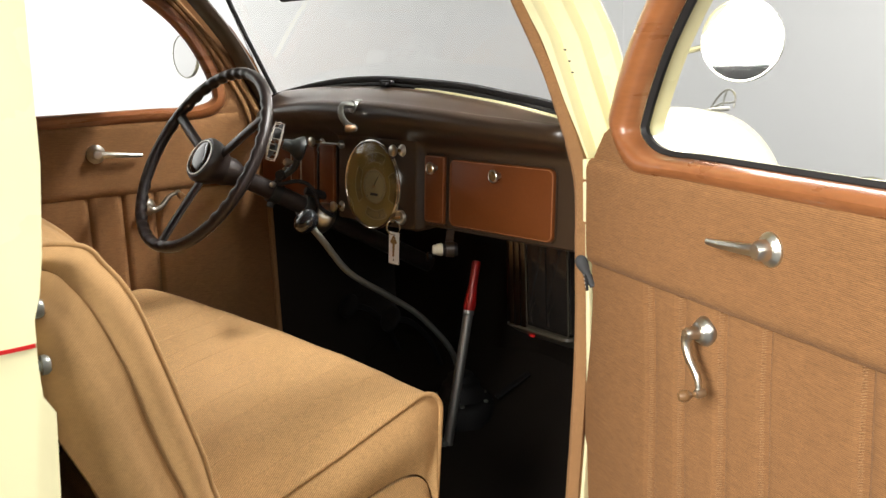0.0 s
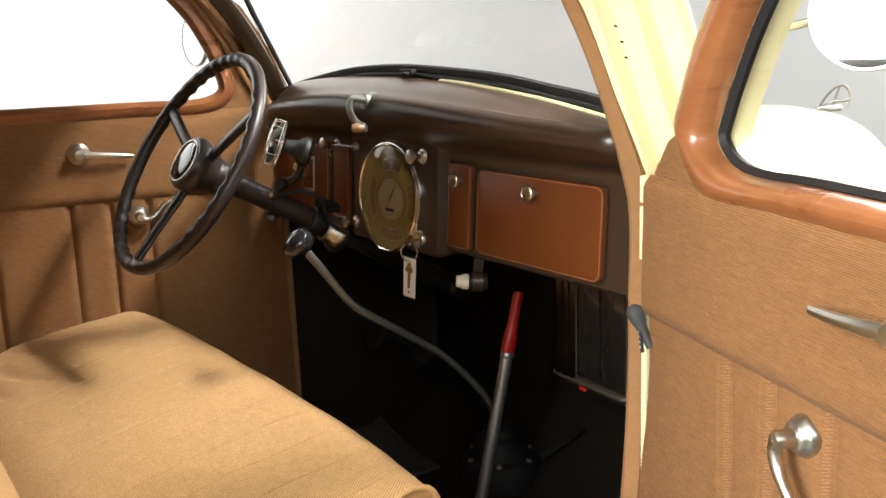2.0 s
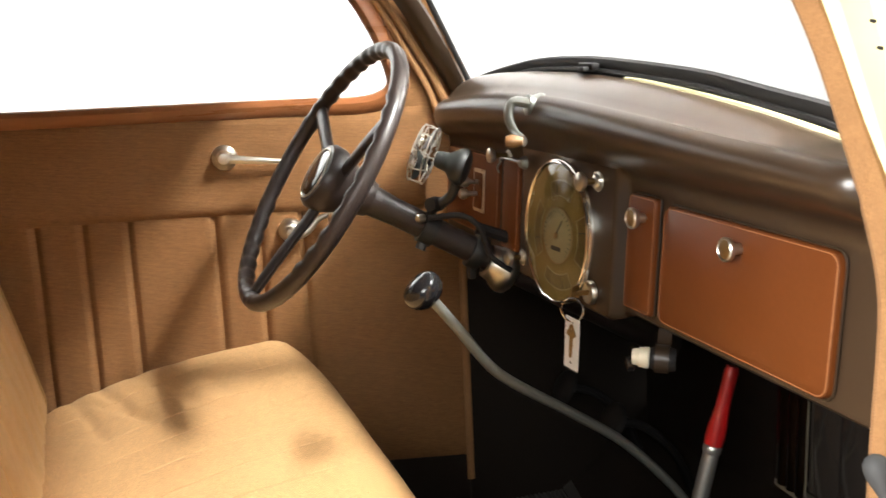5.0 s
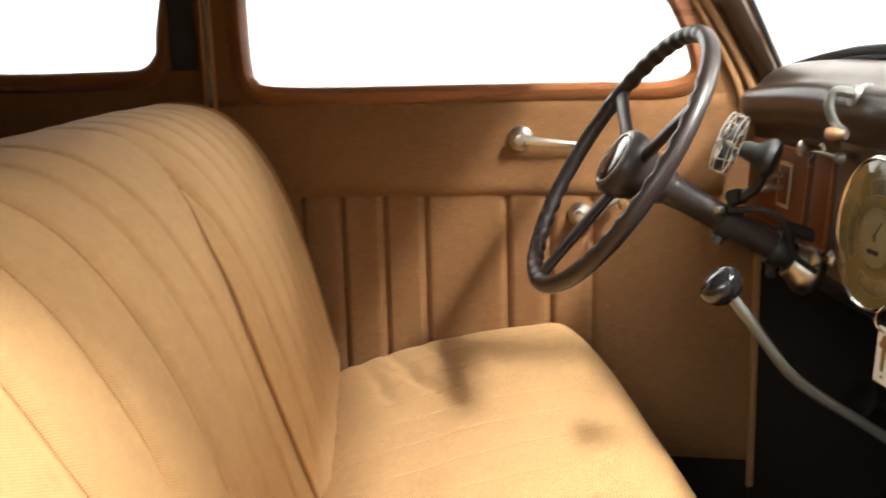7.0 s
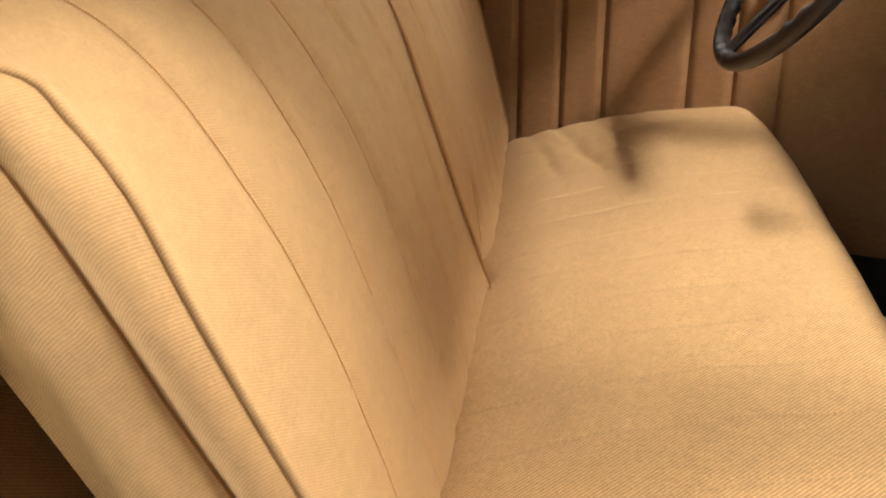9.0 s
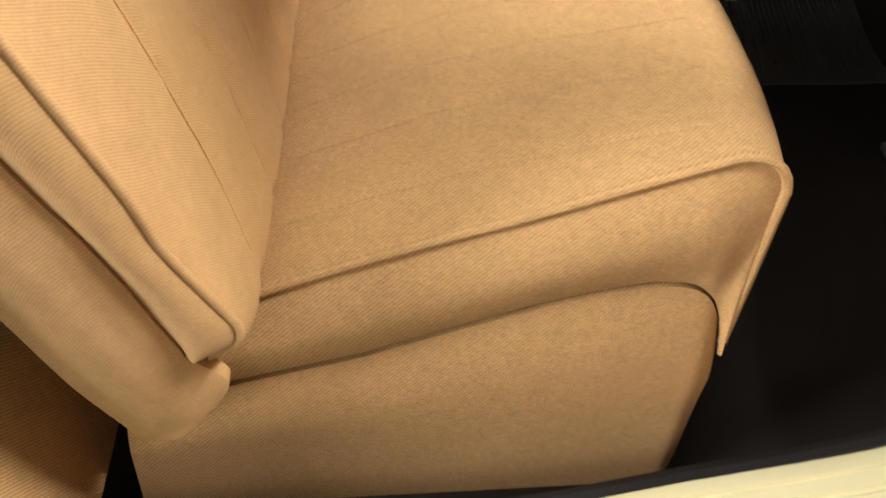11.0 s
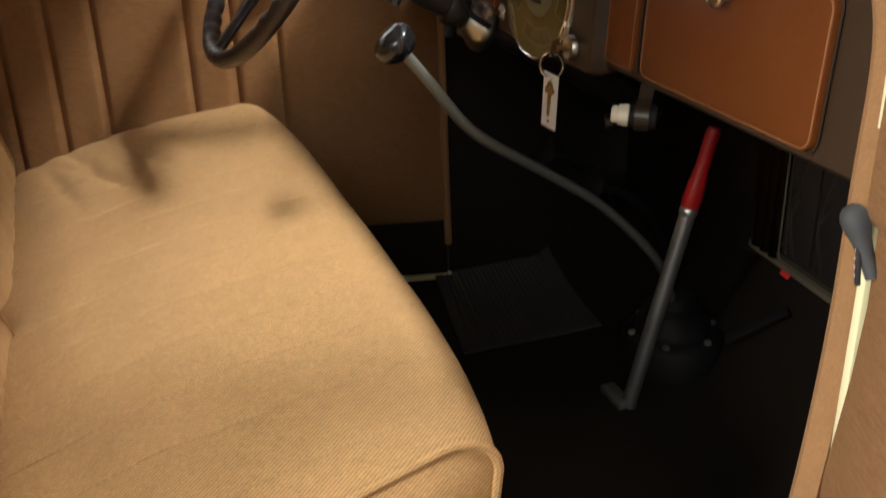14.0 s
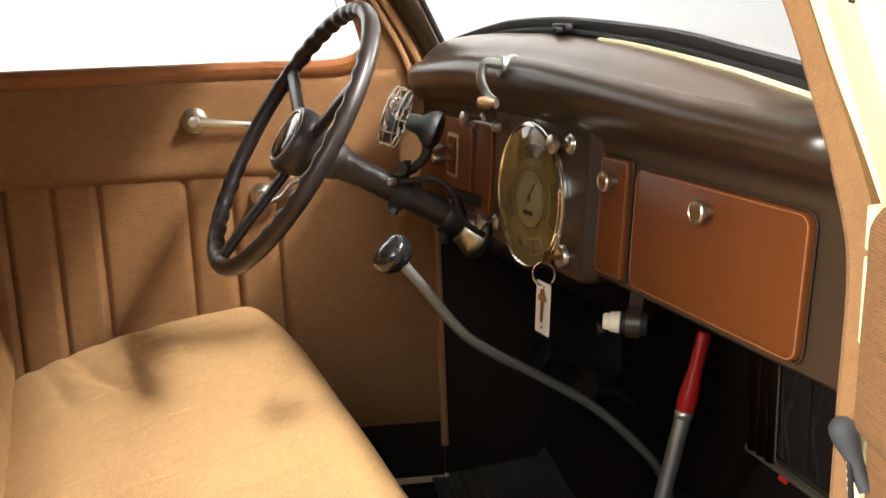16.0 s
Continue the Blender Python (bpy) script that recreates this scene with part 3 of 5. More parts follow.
    part("windlace", sweep(bmesh.new(), smooth_path(lace, 5), [(-0.015, -0.007), (-0.006, -0.010), (0.012, -0.009), (0.0155, 0.0), (0.011, 0.009), (-0.002, 0.0115), (-0.012, 0.010), (-0.0165, 0.0)], up=(0.6, -0.8, 0), scales=[float(np.interp(p.z, (0.0, 0.5, 0.68, 0.80, 1.12), (0.80, 0.85, 0.95, 0.66, 0.56))) for p in smooth_path(lace, 5)]), M_PIPE, t, "tan cloth windlace")
    # rear door post, passenger's side
    post = [(u - 0.008, z) for u, z in [(-0.957, -0.05), (-0.950, 0.44), (-0.943, 0.545), (-0.954, 0.565), (-0.955, 0.60), (-0.953, 0.645), (-0.945, 0.67), (-0.938, 0.71), (-0.929, 0.80), (-0.922, 0.95), (-0.907, 1.16), (-1.05, 1.16), (-1.05, -0.05)]]
    part("rear_door_post", holed(post, [], lambda u, z: (Vector((0.735 - 0.06 * max(0, z - 0.8), u, z)), Vector((1, 0, 0))), 0.022), M_CREAM, t, "cream painted rear door post")
    # rear door post, driver's side, and quarter
    f = left_side(0.0)
    qloop = [(-1.00, 1.08), (-1.00, 0.86), (-1.01, 0.815), (-1.04, 0.79), (-1.10, 0.785), (-1.30, 0.785), (-1.36, 0.80), (-1.385, 0.86), (-1.38, 1.02), (-1.34, 1.08)]
    qloop = [(p.x, p.y) for p in smooth_path([(a, b, 0) for a, b in qloop], 3, closed=True)]
    outer = [(-0.928, -0.1), (-0.928, 1.16), (-1.6, 1.16), (-1.6, -0.1)]
    part("quarter_panel", holed(outer, [qloop], left_side(-0.008), 0.05), M_CREAM, t)
    part("quarter_trim", holed([(-0.93, 0.0), (-0.93, 1.15), (-1.58, 1.15), (-1.58, 0.0)], [qloop], left_side(0.003), 0.010), M_DOOR, t, "tan cloth quarter trim")
    moulding(t, left_side, qloop, True)
    fb = left_side(0.012)
    part("pillar_trim", sweep(bmesh.new(), [fb(-0.965, z)[0] for z in (0.80, 0.9, 1.0, 1.15)], [(-0.022, -0.008), (0.022, -0.008), (0.022, 0.01), (-0.022, 0.01)], up=(1, 0, 0)), M_BLACK, t, "black post cover")
    for u in (-0.915, -0.93):
        part("door_welt", tube([fb(u, z)[0] for z in (0.0, 0.5, 0.9, 1.15)], 0.005, 6), M_PIPE, t)
    rail = [V(0.622, -0.17, 1.05), V(0.628, -0.23, 1.095), V(0.645, -0.40, 1.115), V(0.68, -0.70, 1.12), V(0.70, -0.98, 1.12)]
    part("roof_rail", sweep(bmesh.new(), smooth_path(rail, 5), [(-0.03, -0.012), (0.03, -0.012), (0.035, 0.02), (0.0, 0.07), (-0.05, 0.06)], up=(0, 0, 1)), M_CREAM, t)
    # roof, rear wall and cowl
    def roof(u, v):
        x = 0.02 + u * (0.50 + 0.16 * min(1, max(0, (-v + 0.1) / 0.9)))
        z = 1.22 + 0.03 * math.sin(min(1, (-v - 0.2) / 1.2) * math.pi) - 0.10 * u ** 4
        return Vector((x, v, z)), Vector((0, 0, 1))
    part("roof", sheet(roof, spread(-1.08, 1.08, 16), spread(-1.62, -0.20, 12), 0.04), M_CREAM, t)
    part("headliner", sheet(lambda u, v: (roof(u, v)[0] - V(0, 0, 0.052), V(0, 0, 1)), spread(-1.0, 1.0, 16), spread(-1.58, -0.26, 12), 0.006), M_DOOR, t, "tan cloth headliner")
    part("rear_wall", box(0.02, -1.62, 0.55, 1.42, 0.05, 1.3, 0.01), M_DOOR, t)
    part("quarter_panel", box(0.70, -1.31, 0.52, 0.05, 0.60, 1.3, 0.01), M_CREAM, t)

    def hood(u, v):
        # u across -1..1, v along 0..1 from the scuttle to the nose
        half = 0.70 - 0.45 * v ** 0.9
        a = u * 1.45
        top = 0.772 - 0.102 * v - 0.10 * max(0, (v - 0.86) / 0.14) ** 2
        z = -0.15 + (top + 0.15) * max(0.0, math.cos(a)) ** 0.38
        y = 0.10 + 1.22 * v
        return Vector((0.03 + half * math.sin(a) / math.sin(1.45), y, z)), Vector((0, 0, 1))
    part("bonnet", sheet(hood, spread(-1, 1, 40), spread(0, 1, 10)), M_CREAM, t, "cream painted bonnet")
    nose = [hood(u, 1)[0] for u in spread(-1, 1, 40)]
    bm = bmesh.new()
    bm.faces.new([bm.verts.new(p) for p in nose])
    part("radiator_shell", bm, M_CREAM, t)
    part("underbody", box(0.02, -0.42, -0.315, 1.16, 2.3, 0.45, 0.02), M_BLACK, t, "black underbody")
    part("firewall", box(0.03, 0.43, 0.14, 1.0, 0.03, 0.84, 0.005), M_MAT, t, "black firewall")
    part("scuttle_side", box(-0.512, 0.255, 0.21, 0.02, 0.42, 0.74, 0.004), M_MAT, t, "black side of the footwell")
    part("scuttle_side", box(0.580, 0.24, 0.20, 0.02, 0.34, 0.74, 0.004), M_MAT, t, "black side of the footwell")
    part("scuttle_top", box(0.03, 0.23, 0.690, 0.90, 0.30, 0.02, 0.004), M_DASH, t)
    return t


body()


def cabin_floor():
    def f(u, v):
        z = -0.055 + 0.055 * math.exp(-((u - 0.10) / 0.22) ** 2) + max(0, v - 0.24) * 0.8
        z += 0.002 * noise.noise((u * 9, v * 9, 0))
        return Vector((u, v, z)), Vector((0, 0, 1))
    ob = part("cabin_floor", sheet(f, spread(-0.70, 0.70, 40), spread(-1.6, 0.46, 50), 0.02), M_MAT)
    tagged(ob, "black rubber covered cabin floor and toe board", "floor", kind="structure")

    def g(u, v):
        # corners of the mat, laid a little askew
        a = V(-0.535, 0.022, 0).lerp(V(-0.178, -0.046, 0), u)
        b = V(-0.550, 0.268, 0).lerp(V(-0.175, 0.211, 0), u)
        q = a.lerp(b, v)
        p, n = f(q.x, q.y)
        rim = min(u, 1 - u, v, 1 - v) < 0.05
        return p + V(0, 0, 0.006 + (0.003 if rim else 0.0035 * abs(math.sin(v * math.pi * 26)))), n
    ob = part("rubber_floor_mat", sheet(g, spread(0, 1, 24), spread(0, 1, 156), 0.004), M_RIBMAT)
    tagged(ob, "black ribbed rubber mat on the cabin floor", "floor mat")


cabin_floor()


# ---- bench seat ----
def seat_half(y):
    """Left and right ends of the bench at a depth."""
    s = -0.285 - y
    return -0.565 - 0.14 * s, 0.558 + 0.01 * s


def bench():
    t = thing("bench_seat", "tan twill bench seat with piped and stitched cushions", "car seat")
    tops = [0.06 + 0.088 * k for k in range(-6, 7)]

    def cushion(u, v):
        # u 0..1 from left to right; v 0..1 from the crease forward and down over the front
        if v < 0.86:
            y = -0.76 + v / 0.86 * 0.455
            w = v / 0.86
            z = 0.222 + 0.118 * w ** 0.85 + 0.016 * math.sin(w * math.pi)
        else:
            a = (v - 0.86) / 0.14
            if a < 0.5:
                b = a / 0.5 * math.pi / 2
                y, z = -0.305 + 0.052 * math.sin(b), 0.340 - 0.045 * (1 - math.cos(b))
            else:
                y, z = -0.253 - 0.020 * (a - 0.5), 0.295 - (a - 0.5) * 2 * 0.155
        y -= (0.028 + 0.013 * min(1, max(0, (v - 0.88) / 0.05)) + 0.008 * max(0, (v - 0.93) / 0.07)) * abs(2 * u - 1) ** 5 * min(1, v * 1.2)
        l, r = seat_half(y)
        x = l + (r - l) * u
        ex = min(u, 1 - u)
        z -= 0.013 * max(0, 1 - v) * max(0, 1 - (1 - u) / 0.10) ** 2
        z -= 0.012 * max(0, 1 - (1 - u) / 0.10) ** 2 * max(0, math.sin(math.pi * min(1, v / 0.86)))
        z -= 0.03 * max(0, 1 - u / 0.06) ** 2.5 - 0.010 * min(1, max(0, (v - 0.55) / 0.3)) * max(0, 1 - (1 - u) / 0.10)
        z += 0.008 * math.sin(math.pi * u) + (0.006 * noise.noise((x * 3.5, y * 5, 1.0)) + 0.0030 * noise.noise((x * 8, y * 15, 4.0))) * min(1, ex * 12)
        z -= 0.036 * math.exp(-((y + 0.750) / 0.026) ** 2) * min(1, (1 - u) * 8)
        z -= 0.016 * math.exp(-((x - 0.01) / 0.030) ** 2 - ((y + 0.715) / 0.022) ** 2)
        for c0, sl, a in ((-0.60, 0.30, 0.0050), (-0.655, 0.22, 0.0045), (-0.625, 0.42, 0.0030), (-0.535, 0.36, 0.0040), (-0.47, 0.30, 0.0025)):
            z -= a * math.exp(-((y - c0 - sl * (x + 0.5) - 0.012 * noise.noise((x * 9, c0 * 30, 2.0))) / 0.010) ** 2) * max(0.0, min(1.0, (-0.22 - x) / 0.12)) * min(1, ex * 20)
        if v < 0.86:
            for s in tops:
                z -= 0.0009 * math.exp(-((x - s) / 0.004) ** 2) * min(1, (v * 6)) * min(1, (0.86 - v) * 10)
        return Vector((x, y, z)), Vector((0, 0, 1))
    us = sorted({*spread(0, 1, 110), *[(s - seat_half(-0.5)[0]) / (seat_half(-0.5)[1] - seat_half(-0.5)[0]) + d for s in tops for d in (-0.004, -0.0018, 0, 0.0018, 0.004) if -0.5 < s < 0.55], 0.005, 0.012, 0.99, 0.995})
    vs = sorted({*spread(0, 0.86, 64), *spread(0.86, 1, 12)})
    part("seat_cushion", sheet(cushion, us, vs), M_SEAT, t)
    # boxing on the door side, bulging out, from the piping down to the lower seam
    vv = [v for v in vs]

    def edge_low(y):
        return float(np.interp(y, (-0.83, -0.745, -0.632, -0.56, -0.487, -0.43, -0.384, -0.36, -0.345, -0.335, -0.326, -0.320, -0.316, -0.313), (0.10, 0.130, 0.157, 0.181, 0.204, 0.2185, 0.226, 0.2245, 0.220, 0.212, 0.199, 0.183, 0.162, 0.135)))

    def boxing(u, v):
        p, _ = cushion(1.0, u)
        corner = cushion(1.0, 0.86)[0].y
        ylow = p.y if u < 0.86 else corner + (-0.313 - corner) * (u - 0.86) / 0.14
        lowz = min(edge_low(ylow), p.z)
        z = p.z + (lowz - p.z) * v
        bulge = 0.018 * min(1, max(0, (-0.285 - p.y) / 0.07)) ** 0.7
        return Vector((p.x + bulge * math.sin(math.pi * v), p.y + (ylow - p.y) * v, z)), Vector((1, 0, 0))
    part("cushion_boxing", sheet(boxing, vv, spread(0, 1, 10)), M_SEAT, t)
    pipe = [cushion(1.0, v)[0] + V(0.002, 0, 0.003) for v in vv]
    part("cushion_piping", tube(pipe, 0.0044, 8), M_SEAT, t)
    pl = [cushion(0.0, v)[0] + V(0.0, 0, 0.002) for v in vv]
    part("cushion_piping", tube(pl, 0.0048, 8), M_SEAT, t)
    # stitch lines on the cushion
    for s in tops:
        if -0.5 < s < 0.56:
            l, r = seat_half(-0.5)
            pts = []
            for v in spread(0.14, 0.84, 26):
                y = -0.76 + v / 0.86 * 0.455
                ll, rr = seat_half(y)
                pts.append(cushion((s - ll) / (rr - ll), v)[0] + V(0, 0, 0.0002))
            pts = smooth_path(pts, 4)
            bm = bmesh.new()
            for q in range(1, len(pts) - 1, 2):
                tube([pts[q - 1] - V(0, 0, 0.0006), pts[q] + V(0, 0, 0.0006), pts[q + 1] - V(0, 0, 0.0006)], 0.0007, 4, bm=bm)
            part("stitched_seam", bm, M_THREAD, t, "pale stitching")
    # base below the cushion

    def base(u, v):
        # u along the side from front to rear, v from the top down
        y = -0.312 - 0.53 * u - 0.010 * v
        top = edge_low(y) - 0.004
        bot = -0.055 + 0.035 * max(0.0, 1 - u / 0.05) ** 2
        z = top + (bot - top) * v
        x = seat_half(y)[1] + 0.002 + 0.014 * math.sin(math.pi * min(1, v * 3) / 2) - 0.02 * v
        x -= 0.010 * max(0, 1 - u / 0.04) ** 2
        return Vector((x, y, z)), Vector((1, 0, 0))
    part("seat_base_side", sheet(base, spread(0, 0.12, 16) + spread(0.12, 1, 22)[1:], spread(0, 1, 12), 0.03), M_SEAT, t)
    part("seat_base", box(0.0, -0.58, 0.07, 1.08, 0.52, 0.24, 0.02), M_SEAT, t)
    # backrest
    prof = [(-0.752, 0.196), (-0.711, 0.240), (-0.719, 0.30), (-0.742, 0.40), (-0.765, 0.49), (-0.790, 0.57), (-0.822, 0.640), (-0.862, 0.696), (-0.910, 0.732), (-0.965, 0.746), (-1.03, 0.740), (-1.09, 0.69)]
    path = smooth_path([(0, a, b) for a, b in prof], 5)
    seams = [-0.53, -0.45, -0.37, -0.29, -0.20, -0.11, -0.02, 0.190, 0.283, 0.383, 0.490, 0.597]
    XL, XR = -0.625, 0.690
    # the piped edge on the door side, from its rounded lower corner to the top
    edge = smooth_path([(0.638, -0.740, 0.248), (0.646, -0.718, 0.260), (0.648, -0.712, 0.280), (0.651, -0.725, 0.308), (0.660, -0.750, 0.364), (0.668, -0.763, 0.416), (0.679, -0.791, 0.497), (0.687, -0.816, 0.568), (0.690, -0.840, 0.635), (0.690, -0.868, 0.679), (0.690, -0.902, 0.707), (0.690, -1.03, 0.718)], 5)
    # the seam behind the side band
    seam = smooth_path([(0.640, -0.756, 0.247), (0.645, -0.762, 0.268), (0.650, -0.769, 0.292), (0.656, -0.781, 0.332), (0.667, -0.797, 0.383), (0.673, -0.813, 0.420), (0.685, -0.840, 0.492), (0.697, -0.860, 0.555), (0.704, -0.888, 0.622), (0.705, -0.912, 0.664), (0.705, -0.945, 0.690), (0.700, -1.05, 0.700)], 5)
    tail = smooth_path([(0.622, -0.811, 0.121), (0.634, -0.818, 0.158), (0.646, -0.826, 0.192), (0.660, -0.840, 0.242), (0.670, -0.866, 0.320), (0.680, -0.890, 0.385), (0.686, -0.904, 0.425), (0.690, -0.946, 0.514), (0.690, -0.985, 0.585), (0.690, -1.010, 0.620), (0.690, -1.05, 0.640), (0.690, -1.10, 0.640)], 5)
    ks = list(range(len(path)))

    def lap_x(z):
        return float(np.interp(z, (0.25, 0.33, 0.45, 0.55, 0.633, 0.693, 0.735, 0.746), (0.03, 0.068, 0.105, 0.120, 0.105, 0.058, 0.003, -0.10)))

    def base_back(u, k):
        a, b = path[max(0, k - 1)], path[min(len(path) - 1, k + 1)]
        tg = (b - a).normalized()
        n = Vector((0, tg.z, -tg.y))
        x = XL + (XR - XL) * u
        bulge = 0.012 * math.sin(math.pi * u) - 0.02 * max(0, 1 - u / 0.03) ** 2
        z = path[k].z
        lean = 0.04 * min(1.0, max(0.0, (0.62 - z) / 0.25))
        for q in seams:
            bulge -= 0.0042 * math.exp(-((x + lean - q) / (0.0065 if q > 0.1 else 0.009)) ** 2) * (1 if k > 2 else 0)
        # the split between the two halves of the back, with the near half standing proud of it
        d = x - lap_x(z) + 0.016
        lap = min(1.0, max(0.0, (d + 0.003) / 0.010))
        fade = min(1.0, max(0.0, (0.742 - z) / 0.05)) if k < 44 else 0.0
        bulge += 0.003 * fade * lap * math.exp(-(max(0.0, d - 0.007) / 0.05) ** 2)
        bulge -= 0.030 * fade * (1 - lap) * math.exp(-(min(0.0, d) / 0.070) ** 2)
        bulge += 0.004 * noise.noise((x * 3, path[k].z * 4, 5.0)) + 0.0012 * noise.noise((x * 13, path[k].z * 11, 8.0))
        return path[k] + Vector((x, 0, 0)) + n * bulge, n

    def back(u, k):
        p, n = base_back(u, k)
        w = max(0.0, (u - 0.90) / 0.10) ** 2
        return p + (edge[k] - base_back(1.0, k)[0]) * w, n
    us = sorted({*spread(0, 1, 60), *spread(0.90, 1, 20), *[(q - XL) / (XR - XL) + d for q in seams for d in (-0.034, -0.026, -0.018, -0.010, -0.006, -0.003, 0, 0.003, 0.006, 0.010)], *spread(0.40, 0.66, 90), 0.006, 0.015})
    part("backrest_cushion", sheet(back, us, ks), M_BACK, t)
    # rust-coloured thread in the seams
    for q in seams[4:]:
        bm = bmesh.new()
        pts = []
        for k in range(8, 50):
            lean = 0.04 * min(1.0, max(0.0, (0.62 - path[k].z) / 0.25))
            p, n = back((q - lean - XL) / (XR - XL), k)
            pts.append(p + n * 0.0006)
        for i in range(0, len(pts) - 1):
            tube([pts[i].lerp(pts[i + 1], 0.02), pts[i].lerp(pts[i + 1], 0.97)], 0.0008, 5, bm=bm)
        part("stitched_seam", bm, M_RUST, t, "rust-coloured stitching")
    # thin darker tube along the lap, the fold's shade put into its colour
    bm = bmesh.new()
    pts = []
    for k in range(6, 36):
        p, n = back((lap_x(path[k].z) + 0.010 - XL) / (XR - XL), k)
        pts.append(p + n * 0.0035)
    part("lap_shade_line", tube(pts, 0.0026, 8, scales=[min(1.0, (29 - i) / 10 + 0.05, 0.3 + i / 8) for i in range(30)]), M_LAP_SHADE, t, "darker line painting the shade of the fold")

    def band(k, v):
        return edge[k].lerp(seam[k], v) + V(0.013 * math.sin(math.pi * v), 0, 0), V(1, 0, 0)
    part("backrest_boxing", sheet(band, ks, spread(0, 1, 8)), M_BACK, t)
    part("backrest_piping", tube([seam[0] + V(0.002, 0, 0)] + [p + V(0.001, 0.0, -0.0005) for p in edge], 0.0036, 10), M_BACK, t)

    # the side panel ends below in a rounded flap
    lip = smooth_path([(0.616, -0.736, 0.181), (0.621, -0.733, 0.196), (0.627, -0.739, 0.214), (0.640, -0.757, 0.246)], 4)

    def flank(k, v):
        a = (lip + seam[1:])[k]
        b = tail[min(len(tail) - 1, max(0, k - 12))] if k > 12 else tail[0].lerp(tail[2], k / 60)
        return a.lerp(b, v) + V(0.016 * math.sin(math.pi * min(1, v * 1.15)) + 0.004 * (v < 0.2), 0, -0.006 * math.sin(math.pi * v) * (k < 3)), V(1, 0, 0)
    part("backrest_side", sheet(flank, list(range(len(lip) + len(seam) - 1)), spread(0, 1, 10), 0.014), M_BACK, t)

    def lback(k, v):
        a, b = path[k] + Vector((XL, 0, 0)), V(0, seam[k].y, seam[k].z) + Vector((XL - 0.02, -0.06, -0.03))
        return a.lerp(b, v), V(-1, 0, 0)
    part("backrest_boxing", sheet(lback, ks, spread(0, 1, 3)), M_SEAT, t)

    part("backrest_rear", sheet(lambda u, v: (V(XL + (XR - XL) * u, -0.90 - 0.22 * v, 0.0 + 0.66 * v), V(0, -1, 0)), (0, 0.5, 1), spread(0, 1, 4), 0.02), M_SEAT, t)
    return t


bench()


# ---- passenger's door, standing open ----
def passenger_door():
    t = thing("passenger_door", "open car door trimmed in pleated tan cloth, cream outside", "car door")
    side = right_door_side
    seams = [0.172, 0.250, 0.344, 0.432, 0.604, 0.70, 0.78, 0.86]
    part("lower_panel", pleated(side, 0.0, 0.93, -0.04, 0.533, seams, depth=0.013, wide=0.020, top_roll=False, swell=0.004), M_DOOR, t)
    part("upper_panel", pleated(side, 0.005, 0.93, 0.530, 0.705, [], out=0.018), M_DOOR, t)
    front = [(0.120, 0.752), (0.128, 0.785), (0.150, 0.828), (0.182, 0.880), (0.230, 0.940), (0.292, 1.00)]
    loop = window_outline(front, 0.86, 0.726, 1.07, r=0.05)
    far = [(0.060, 0.762), (0.070, 0.805), (0.097, 0.860), (0.130, 0.909), (0.176, 0.965), (0.245, 1.03)]
    band = window_outline(far, 0.92, 0.694, 1.115, r=0.06)
    outer = [(-0.110, -0.06), (-0.090, 0.06), (-0.046, 0.24), (-0.016, 0.39), (0.0, 0.56), (0.002, 0.66), (0.008, 0.712), (0.048, 0.755), (0.068, 0.80), (0.102, 0.875), (0.150, 0.935), (0.22, 1.01), (0.30, 1.075), (0.40, 1.12), (0.5, 1.13), (0.90, 1.13), (0.94, 1.08), (0.945, -0.06)]
    part("door_body", holed(outer, [loop], side(-0.012), 0.045), M_CREAM, t, "cream painted outer skin")
    part("front_edge_cloth", holed([(0.0, 0.50), (-0.012, 0.39), (-0.038, 0.25), (-0.055, 0.19), (-0.070, 0.12), (-0.085, 0.05), (-0.104, -0.045), (0.006, -0.04), (0.006, 0.50)], [], side(0.001), 0.010), M_DOOR, t)
    part("corner_cloth", holed([(0.004, 0.60), (0.004, 0.665), (0.012, 0.708), (0.044, 0.748), (0.075, 0.765), (0.12, 0.73), (0.16, 0.69), (0.16, 0.60)], [], side(0.006), 0.012), M_DOOR, t)
    bm = bmesh.new()
    rows = []
    for v, h in ((0.0, -0.030), (0.0, -0.004), (0.06, 0.010), (0.2, 0.018), (0.4, 0.021), (0.62, 0.019), (0.82, 0.013), (0.95, 0.006), (1.0, 0.000), (1.0, -0.012)):
        rows.append([bm.verts.new(side(h)(a[0] + (b[0] - a[0]) * v, a[1] + (b[1] - a[1]) * v)[0]) for a, b in zip(loop, band)])
    for a, b in zip(rows, rows[1:]):
        for i in range(len(a)):
            j = (i + 1) % len(a)
            bm.faces.new((a[i], a[j], b[j], b[i]))
    part("window_moulding", bm, M_WOOD, t, "grained brown painted moulding")
    f = side(-0.02)
    part("window_seal", tube([f(*p)[0] for p in loop], 0.008, 6, closed=True), M_BLACK, t, "black rubber seal")
    p, n = side(0.017)(0.456, 0.637)
    lever_handle(t, p, n, -DOOR_U + V(0, 0, -0.05), 0.100)
    p, n = side(0.005)(0.311, 0.4925)
    window_crank(t, p, n, DOOR_U * 0.026 + V(0, 0, -0.078))
    # a row of pale slanted stitches along each pleat seam
    for s in seams[:5]:
        bm = bmesh.new()
        for i in range(150):
            z = 0.525 - 0.0036 * i
            if z < -0.01:
                break
            q = []
